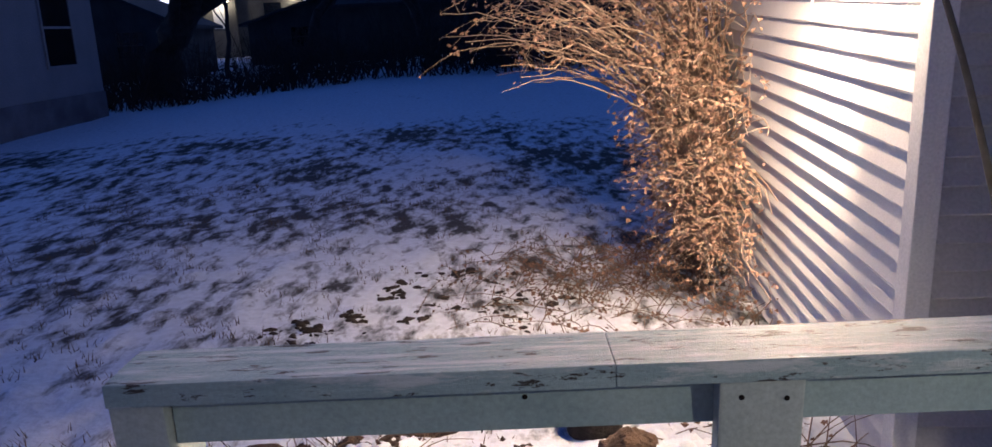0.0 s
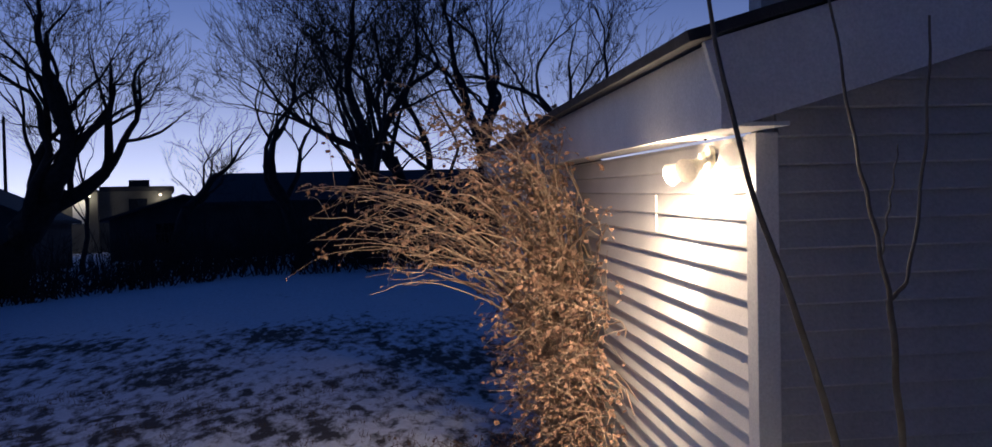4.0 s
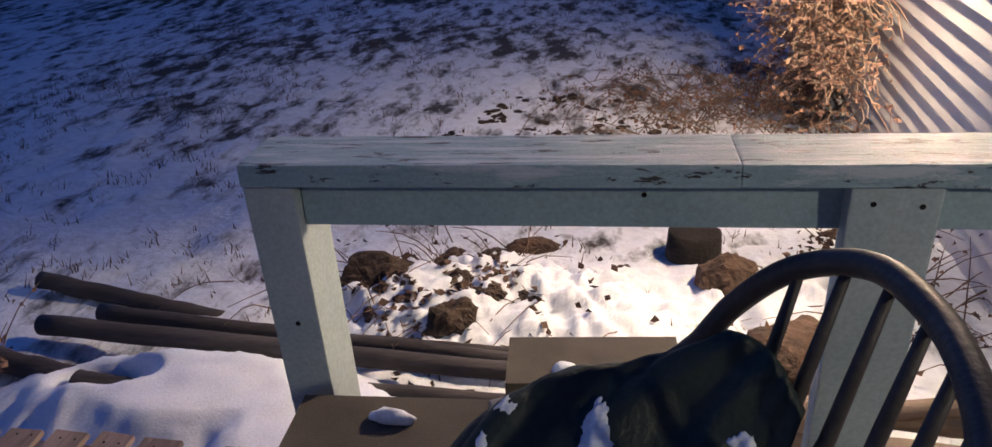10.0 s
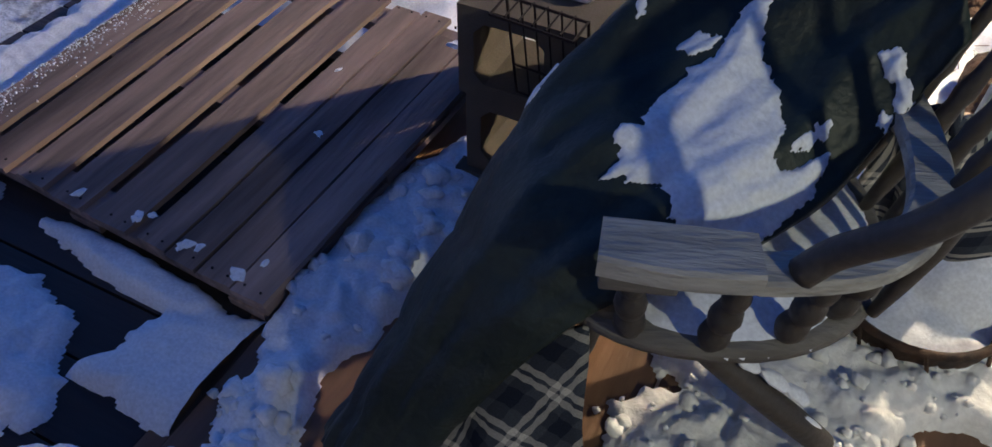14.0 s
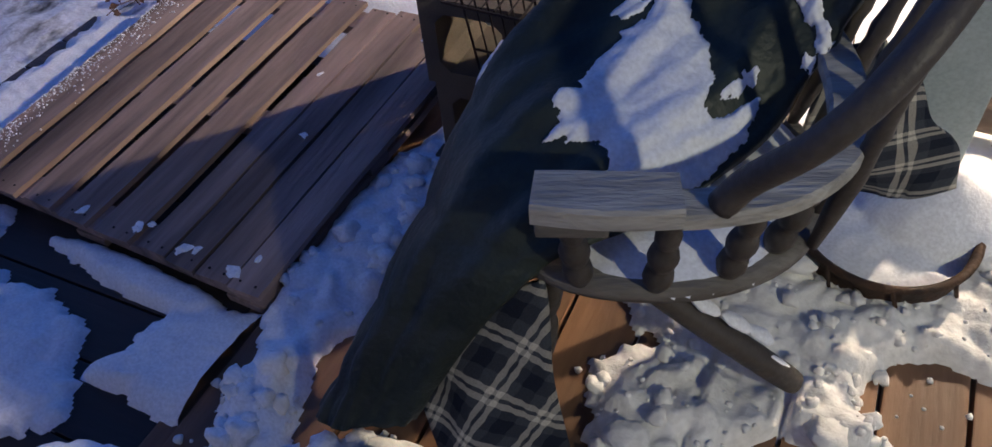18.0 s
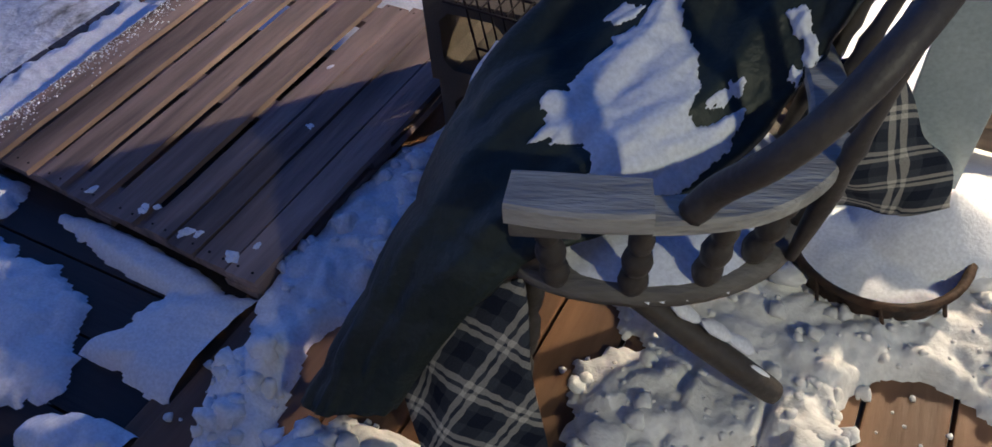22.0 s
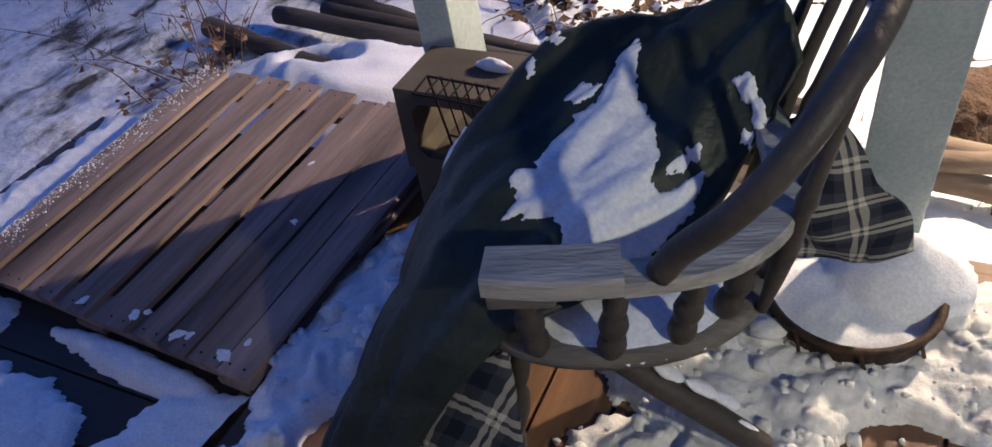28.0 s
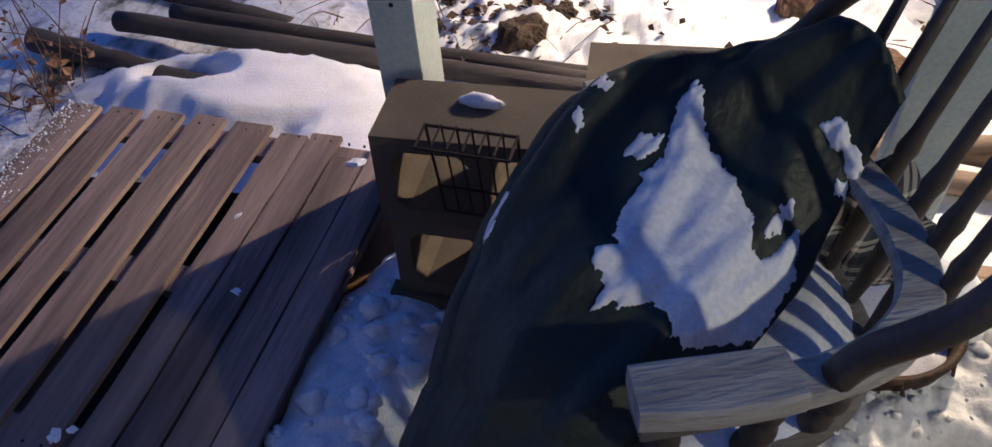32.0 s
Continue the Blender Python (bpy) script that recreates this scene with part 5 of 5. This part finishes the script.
M_STALK = mat("dead_stalk", (0.20, 0.13, 0.09), 0.85, second=(0.10, 0.065, 0.045), scale=8, fine=90, bump=0.3)
M_DULLLEAF = mat("fallen_leaf", (0.27, 0.16, 0.11), 0.8, second=(0.12, 0.07, 0.05), scale=3, fine=40, bump=0.2)


def low_weeds(name, count, cx, cy, sx, sy, tall, seed, label, leafy=4, longest=0.6):
    """Dead stalks and leaves that lie on the snow in front of the bush."""
    r = random.Random(seed)
    sv, sf, lv, lf = [], [], [], []
    for _ in range(count):
        x, y = r.gauss(cx, sx), r.gauss(cy, sy)
        if x > 2.10 + 0.052 * (y - 1.72) - 0.06:
            continue
        p0 = Vector((x, y, ground_height(x, y) - 0.01))
        a, ln = r.uniform(0, math.tau), r.uniform(0.15, longest)
        d = Vector((math.cos(a) * ln, math.sin(a) * ln, r.uniform(0.02, tall)))
        seg = sweep([p0, p0 + d * 0.5 + Vector((0, 0, 0.06)), p0 + d], 6)
        add_tube(sv, sf, seg, 0.004, 0.0015, 3)
        for _ in range(leafy):
            add_leaf(lv, lf, seg[r.randint(0, 5)] + Vector((r.gauss(0, 0.03), r.gauss(0, 0.03), 0.01)), r.uniform(0.02, 0.045), r)
    weeds = thing(name, pose(0, 0, 0), label, "weeds", kind="stuff")
    from_lists("stalks", sv, sf, M_STALK, weeds)
    if lv:
        from_lists("leaves", lv, lf, M_DULLLEAF, weeds, smooth=False)


low_weeds("dead_weeds", 210, 1.8, 4.45, 0.35, 0.36, 0.3, 3, "flattened dead weeds and fallen leaves on the snow")
low_weeds("dead_weeds", 34, 1.15, 3.95, 0.2, 0.25, 0.3, 23, "long bent dead stems lying over the snow", 3, 1.1)
low_weeds("dead_weeds", 110, 0.95, 4.5, 0.4, 0.5, 0.12, 4, "sparse dead stalks lying in thin snow")
low_weeds("dead_weeds", 70, 2.05, 3.1, 0.16, 0.5, 0.3, 5, "dead stalks standing along the garage wall")
low_weeds("dead_weeds", 90, -0.15, 1.85, 0.28, 0.18, 0.12, 15, "short dead stalks sticking out of snowy stones", 0)
low_weeds("dead_weeds", 26, -1.75, 0.95, 0.10, 0.12, 0.5, 6, "reddish dead weed standing beside the pallet", 6)
low_weeds("dead_weeds", 40, 1.85, 1.9, 0.16, 0.3, 0.3, 9, "dead stalks standing behind the railing", 3)


def sapling(name, lines, label):
    sap = thing(name, Matrix.Translation(lines[0][0]), label, "sapling")
    o = Vector(lines[0][0])
    for i, (pts, r0, r1) in enumerate((l[1:] for l in lines)):
        v, f = [], []
        pts = sweep([Vector(p) - o + Vector((-0.10 * min(1, (p[2] - GROUND) / 0.4), 0, 0)) for p in pts], 24)
        for k, p in enumerate(pts):
            p += Vector((0.004 * math.sin(k * 1.3), 0, 0.0))
        add_tube(v, f, pts, r0, r1, 8)
        from_lists("stem" if i == 0 else "branch", v, f, M_SAP, sap)


M_SAP = mat("smooth_dark_bark", (0.10, 0.085, 0.06), 0.55, second=(0.16, 0.14, 0.11), scale=12, fine=60, bump=0.3)
sapling("sapling", [((2.22, 1.05, GROUND), [(2.22, 1.05, GROUND), (2.175, 1.05, 0.45), (2.055, 1.05, 0.98), (1.935, 1.05, 1.33), (1.827, 1.05, 1.68), (1.75, 1.05, 2.1), (1.70, 1.05, 2.6)], 0.013, 0.005)], "bare leaning sapling stem beside the garage")
sapling("sapling", [
    ((2.36, 1.05, GROUND), [(2.36, 1.05, GROUND), (2.345, 1.05, 0.55), (2.30, 1.05, 1.19)], 0.014, 0.010),
    ((2.36, 1.05, GROUND), [(2.30, 1.05, 1.19), (2.25, 1.05, 1.44), (2.20, 1.05, 1.66), (2.13, 1.05, 2.1)], 0.008, 0.004),
    ((2.36, 1.05, GROUND), [(2.30, 1.05, 1.19), (2.366, 1.05, 1.28), (2.43, 1.05, 1.65), (2.46, 1.05, 2.05)], 0.007, 0.004),
    ((2.36, 1.05, GROUND), [(2.277, 1.05, 1.33), (2.30, 1.04, 1.48), (2.335, 1.04, 1.66)], 0.004, 0.002),
], "bare forked sapling in front of the garage gable")


# ---- trees of the far hedge line ----
def at_bearing(deg, dist):
    a = radians(deg - 2.6)
    return 0.66 + dist * math.sin(a), -1.16 + dist * math.cos(a)


def tree(place, height, spread, trunk_r, seed, label, forks=3, depth=6, fork_at=0.18, lean=(0, 0), droop=0.0):
    """Trunk, limbs and fine twigs, each generation thinner and more bent."""
    r = random.Random(seed)
    x, y = place
    z0 = ground_height(x, y) - 0.1
    ob = thing("tree", pose(x, y, z0), label, "tree", "bare trees beyond the lawn")
    trunk, twigs, limbs = ([], []), ([], []), []

    def grow(p, d, length, rad, level):
        n = 5 if level < 3 else 4
        pts, q, dd = [p], p, d.copy()
        for i in range(n):
            dd = (dd + Vector((r.gauss(0, 0.16), r.gauss(0, 0.16), r.gauss(0.05, 0.10) - droop * level * 0.05))).normalized()
            q = q + dd * length / n
            pts.append(q)
        end = rad * (0.62 if level < 4 else 0.35)
        if level == 1:
            limbs.append(([], []))
        add_tube(*(trunk if level == 0 else limbs[-1] if level < 3 else twigs), pts, rad, end, 7 if level < 2 else 5 if level < 4 else 3)
        if level >= depth:
            return
        kids = forks if level == 0 else r.choice((2, 3, 3)) if level < depth - 1 else r.choice((2, 3, 4))
        for c in range(kids):
            i = n if c == 0 else r.randint(max(1, n - 3), n)
            a = r.uniform(0, math.tau)
            side = dd.orthogonal().normalized()
            side.rotate(Matrix.Rotation(a, 3, dd))
            ang = r.uniform(0.25, 0.75) * spread
            nd = (dd * math.cos(ang) + side * math.sin(ang)).normalized()
            nd.z = max(nd.z, -0.15)
            grow(pts[i], nd, length * r.uniform(0.62, 0.86), max(end * (0.9 if c == 0 else r.uniform(0.5, 0.78)), 0.008), level + 1)

    grow(Vector((0, 0, 0)), Vector((lean[0], lean[1], 1)).normalized(), height * fork_at, trunk_r, 0)
    from_lists("trunk", *trunk, M_BARK, ob)
    for limb in limbs:
        from_lists("limb", *limb, M_BARK, ob)
    tagged(from_lists("twigs", *twigs, M_BARK, ob), "fine bare twigs of the tree", kind="stuff")


tree(at_bearing(-19.8, 27), 21, 1.2, 0.66, 3, "huge bare old tree with spreading limbs at dusk", 4, 7, 0.15)
tree(at_bearing(-10.6, 33), 12, 1.0, 0.30, 8, "bare slender tree behind the lawn at dusk", 2, 6, 0.22)
tree(at_bearing(-2.0, 30), 18, 0.85, 0.28, 12, "bare tree with fine upright twigs at dusk", 4, 7, 0.22)
tree(at_bearing(2.3, 25), 18, 0.75, 0.32, 14, "bare tree with fine upright twigs at dusk", 4, 7, 0.2)
tree(at_bearing(6.5, 27), 18, 0.8, 0.3, 17, "bare tree with fine upright twigs at dusk", 4, 7, 0.2)
tree(at_bearing(10.5, 25), 18, 0.75, 0.32, 21, "bare tree with fine upright twigs at dusk", 4, 7, 0.2)
tree(at_bearing(14.5, 29), 18, 0.8, 0.25, 23, "bare tree with fine upright twigs at dusk", 3, 6, 0.2)
for bearing, far_off, seed in ((0.2, 33, 31), (4.6, 29, 34), (8.6, 31, 37), (12.6, 30, 39)):
    tree(at_bearing(bearing, far_off), 17, 0.8, 0.24, seed, "bare tree with fine upright twigs at dusk", 4, 7, 0.2)
tree(at_bearing(-15.6, 36), 9, 0.7, 0.12, 26, "young bare tree before a distant lit building", 3, 5, 0.3)
tree(at_bearing(-6.4, 44), 11, 0.9, 0.2, 29, "bare tree far behind the lawn at dusk", 3, 6, 0.2)


def hedge():
    """A ragged belt of brush along the far side of the lawn."""
    r = random.Random(41)
    v, f = [], []
    for _ in range(2300):
        b, d = r.uniform(-30, 16), r.uniform(22.5, 27)
        x, y = at_bearing(b, d)
        h = r.uniform(0.4, 2.3) * (1.4 if r.random() < 0.12 else 1) * (0.75 + 0.6 * noise.noise(Vector((b * 0.35, 2, 0))))
        p = Vector((x, y, ground_height(x, y) - 0.05))
        tip = p + Vector((r.gauss(0, 0.35), r.gauss(0, 0.2), max(h, 0.2)))
        add_tube(v, f, [p, p.lerp(tip, 0.5) + Vector((r.gauss(0, 0.1), 0, 0)), tip], r.uniform(0.01, 0.03), 0.004, 3)
        for _ in range(3):
            q = p.lerp(tip, r.uniform(0.3, 0.9))
            add_tube(v, f, [q, q + Vector((r.gauss(0, 0.25), r.gauss(0, 0.1), r.uniform(0.05, 0.35)))], 0.008, 0.003, 3)
    tagged(from_lists("brush_hedge", v, f, M_BARK, smooth=False), "ragged belt of dark leafless brush beyond the lawn", "brush", kind="stuff")


hedge()

# ---- houses ----
M_HOME = mat("pale_home_siding", (0.21, 0.23, 0.27), 0.6, second=(0.18, 0.20, 0.235), scale=1.5, fine=30, bump=0.1)
M_SKIRT = mat("grey_skirting", (0.16, 0.17, 0.20), 0.7, scale=1.5, fine=30, bump=0.1)
M_GLASS = mat("dark_window_glass", (0.012, 0.014, 0.018), 0.08, fine=3, bump=0, spec=0.5)
M_DARKWALL = mat("dark_house_wall", (0.06, 0.055, 0.055), 0.8, scale=1, fine=20, bump=0.1)


def gable_body(w, d, eave, ridge, at=0.5):
    """A house body: a gabled prism, gable ends at y = 0 and y = d."""
    bm = bmesh.new()
    ends = [[bm.verts.new((x, y, z)) for x, z in ((0, 0), (w, 0), (w, eave), (w * at, ridge), (0, eave))] for y in (0, d)]
    for j in range(5):
        bm.faces.new((ends[0][j], ends[1][j], ends[1][(j + 1) % 5], ends[0][(j + 1) % 5]))
    bm.faces.new(ends[0][::-1])
    bm.faces.new(ends[1])
    bmesh.ops.recalc_face_normals(bm, faces=bm.faces)
    return bm


def roof_slab(w, d, eave, ridge, at, over, thick, side):
    bm = bmesh.new()
    x0, x1 = (0 - over, w * at) if side == 0 else (w + over, w * at)
    slope = (ridge - eave) / (w * at if side == 0 else w * (1 - at))
    z0 = eave - over * slope
    vs = [bm.verts.new((x, y, z + t)) for t in (0.005, thick) for x, z in ((x0, z0), (x1, ridge)) for y in (-over, d + over)]
    for q in ((0, 1, 3, 2), (4, 6, 7, 5), (0, 4, 5, 1), (2, 3, 7, 6), (0, 2, 6, 4), (1, 5, 7, 3)):
        bm.faces.new([vs[i] for i in q])
    bmesh.ops.recalc_face_normals(bm, faces=bm.faces)
    return bm


def window(parent, m, w, h, name="window", frame_m=None):
    fr = bmesh.new()
    t = 0.06
    for lo, hi in (((0, -0.03, 0), (t, 0.02, h)), ((w - t, -0.03, 0), (w, 0.02, h)), ((t, -0.03, 0), (w - t, 0.02, t)), ((t, -0.03, h - t), (w - t, 0.02, h)), ((t, -0.025, h * 0.48), (w - t, 0.015, h * 0.48 + 0.05))):
        box(fr, lo, hi, 0, m)
    win = part(name, fr, frame_m or M_HOME, parent)
    for z0, z1 in ((t, h * 0.48), (h * 0.48 + 0.05, h - t)):
        g = bmesh.new()
        box(g, (t, -0.008, z0), (w - t, 0.002, z1), 0, m)
        part("pane", g, M_GLASS, win)


home = thing("mobile_home", pose(-8.95, 18.75, GROUND, 0, 0, -90), "pale single-storey mobile home with dark windows and skirting", "house", "")
HW = 7.2
bm = gable_body(HW, 14, 3.02, 3.55, 0.42)
bmesh.ops.transform(bm, matrix=pose(0, 0, 0) @ Matrix.Diagonal((1, -1, 1, 1)), verts=bm.verts)
bmesh.ops.recalc_face_normals(bm, faces=bm.faces)
part("wall", bm, M_HOME, home)
for side in (0, 1):
    bm = roof_slab(HW, 14, 3.02, 3.55, 0.42, 0.18, 0.14, side)
    bmesh.ops.transform(bm, matrix=Matrix.Diagonal((1, -1, 1, 1)), verts=bm.verts)
    bmesh.ops.recalc_face_normals(bm, faces=bm.faces)
    part("roof", bm, M_ROOF, home)
block("skirting", (-0.02, -0.01, -0.2), (HW + 0.02, 0.03, 0.72), M_SKIRT, home)
window(home, pose(2.35, 0.012, 1.35, 0, 0, 180), 1.3, 1.75)
window(home, pose(5.6, 0.012, 1.0, 0, 0, 180), 1.0, 1.25)


def dark_house(bearing, dist, w, d, eave, ridge, turn, label, lit=False, snow=False):
    x, y = at_bearing(bearing, dist)
    h = thing("house", pose(x, y, ground_height(x, y) - 0.1, 0, 0, turn), label, "house")
    part("wall", gable_body(w, d, eave, ridge), M_DARKWALL, h)
    for side in (0, 1):
        part("roof", roof_slab(w, d, eave, ridge, 0.5, 0.4, 0.15, side), M_ROOF, h)
    window(h, pose(w * 0.3, -0.01, 1.0), 1.2, 1.2, "window", M_DARKWALL)
    window(h, pose(w * 0.65, -0.01, 1.0), 1.2, 1.2, "window", M_DARKWALL)
    return h


dark_house(-28.5, 40, 7.2, 8, 2.4, 4.1, 8, "dark low house with a shallow roof at dusk")
h2 = dark_house(-8.4, 38, 8, 16, 2.4, 3.75, -90, "long dark house with a pale snowy roof at dusk")
h2.matrix_basis = pose(*at_bearing(-8.6, 36), ground_height(0, 35) - 0.1, 0, 0, 0) @ pose(0, 9, 0, 0, 0, -90)
dark_house(10, 38, 10, 8, 2.4, 4.2, 0, "dark house behind bare trees at dusk")

dark_house(-14.0, 50, 8, 8, 2.4, 3.6, 0, "dark low house behind brush at dusk")

# lit flat-roofed building far beyond the trees
M_LITWALL = mat("grey_far_wall", (0.14, 0.135, 0.12), 0.7, scale=0.6, fine=12, bump=0.1)
lx, ly = at_bearing(-17.0, 72)
shop = thing("flat_roofed_building", pose(lx, ly, ground_height(lx, 40) + 2.3, 0, 0, 14), "long flat-roofed building with lit wall lamps in the distance", "building")
block("wall", (0, 0, -4), (3.0, 6, 2.5), M_LITWALL, shop, bevel=0.02)
block("wall", (3.01, 1.2, -4), (8.5, 8, 2.6), M_LITWALL, shop, bevel=0.02)
block("roof_edge", (-0.1, -0.1, 2.5), (3.05, 6.1, 2.7), M_ROOF, shop)
block("roof_edge", (3.06, 1.0, 2.6), (8.7, 8.1, 3.0), M_ROOF, shop)
block("roof_unit", (5.2, 2.5, 3.01), (6.8, 4.0, 3.6), M_ROOF, shop)
block("door", (1.2, -0.06, 0.05), (2.1, -0.002, 2.1), M_TRIM, shop)
block("window", (5.2, 1.14, 1.0), (6.6, 1.198, 2.0), M_GLASS, shop)
for x, y, z in ((0.9, -0.12, 2.2), (2.4, -0.12, 2.2), (7.6, 1.08, 2.3)):
    bm = bmesh.new()
    box(bm, (x - 0.12, y - 0.1, z), (x + 0.12, y + 0.1, z + 0.14), 0.02)
    lampbox = part("wall_lamp", bm, M_FIXTURE, shop)
    bm = bmesh.new()
    box(bm, (x - 0.1, y - 0.08, z - 0.05), (x + 0.1, y + 0.08, z - 0.002), 0.01)
    part("lens", bm, M_BULB, lampbox)
    spot = new("wall_lamp_light", bpy.data.lights.new("wall_lamp_light", "POINT"))
    spot.data.energy, spot.data.color, spot.data.shadow_soft_size = 70, (1.0, 0.88, 0.7), 0.1
    spot.matrix_world = shop.matrix_basis @ Matrix.Translation((x, y - 0.6, z - 0.2))
    tagged(spot, kind="structure")
# utility pole
ux, uy = at_bearing(-19.6, 46)
pole = thing("utility_pole", pose(ux, uy, ground_height(ux, 40) - 0.1), "tall bare wooden utility pole at dusk", "pole")
bm = bmesh.new()
lathe(bm, [(0.10, 0), (0.07, 7.5)], 10)
part("shaft", bm, M_BARK, pole)

# ---- house wall behind the deck, never in view ----
block_home = block("wall_south", (-3.0, -2.25, -0.6), (6.0, -2.1, 2.9), M_SIDING, bevel=0)
tagged(block_home, "pale sided house wall behind the deck", "wall", kind="structure")
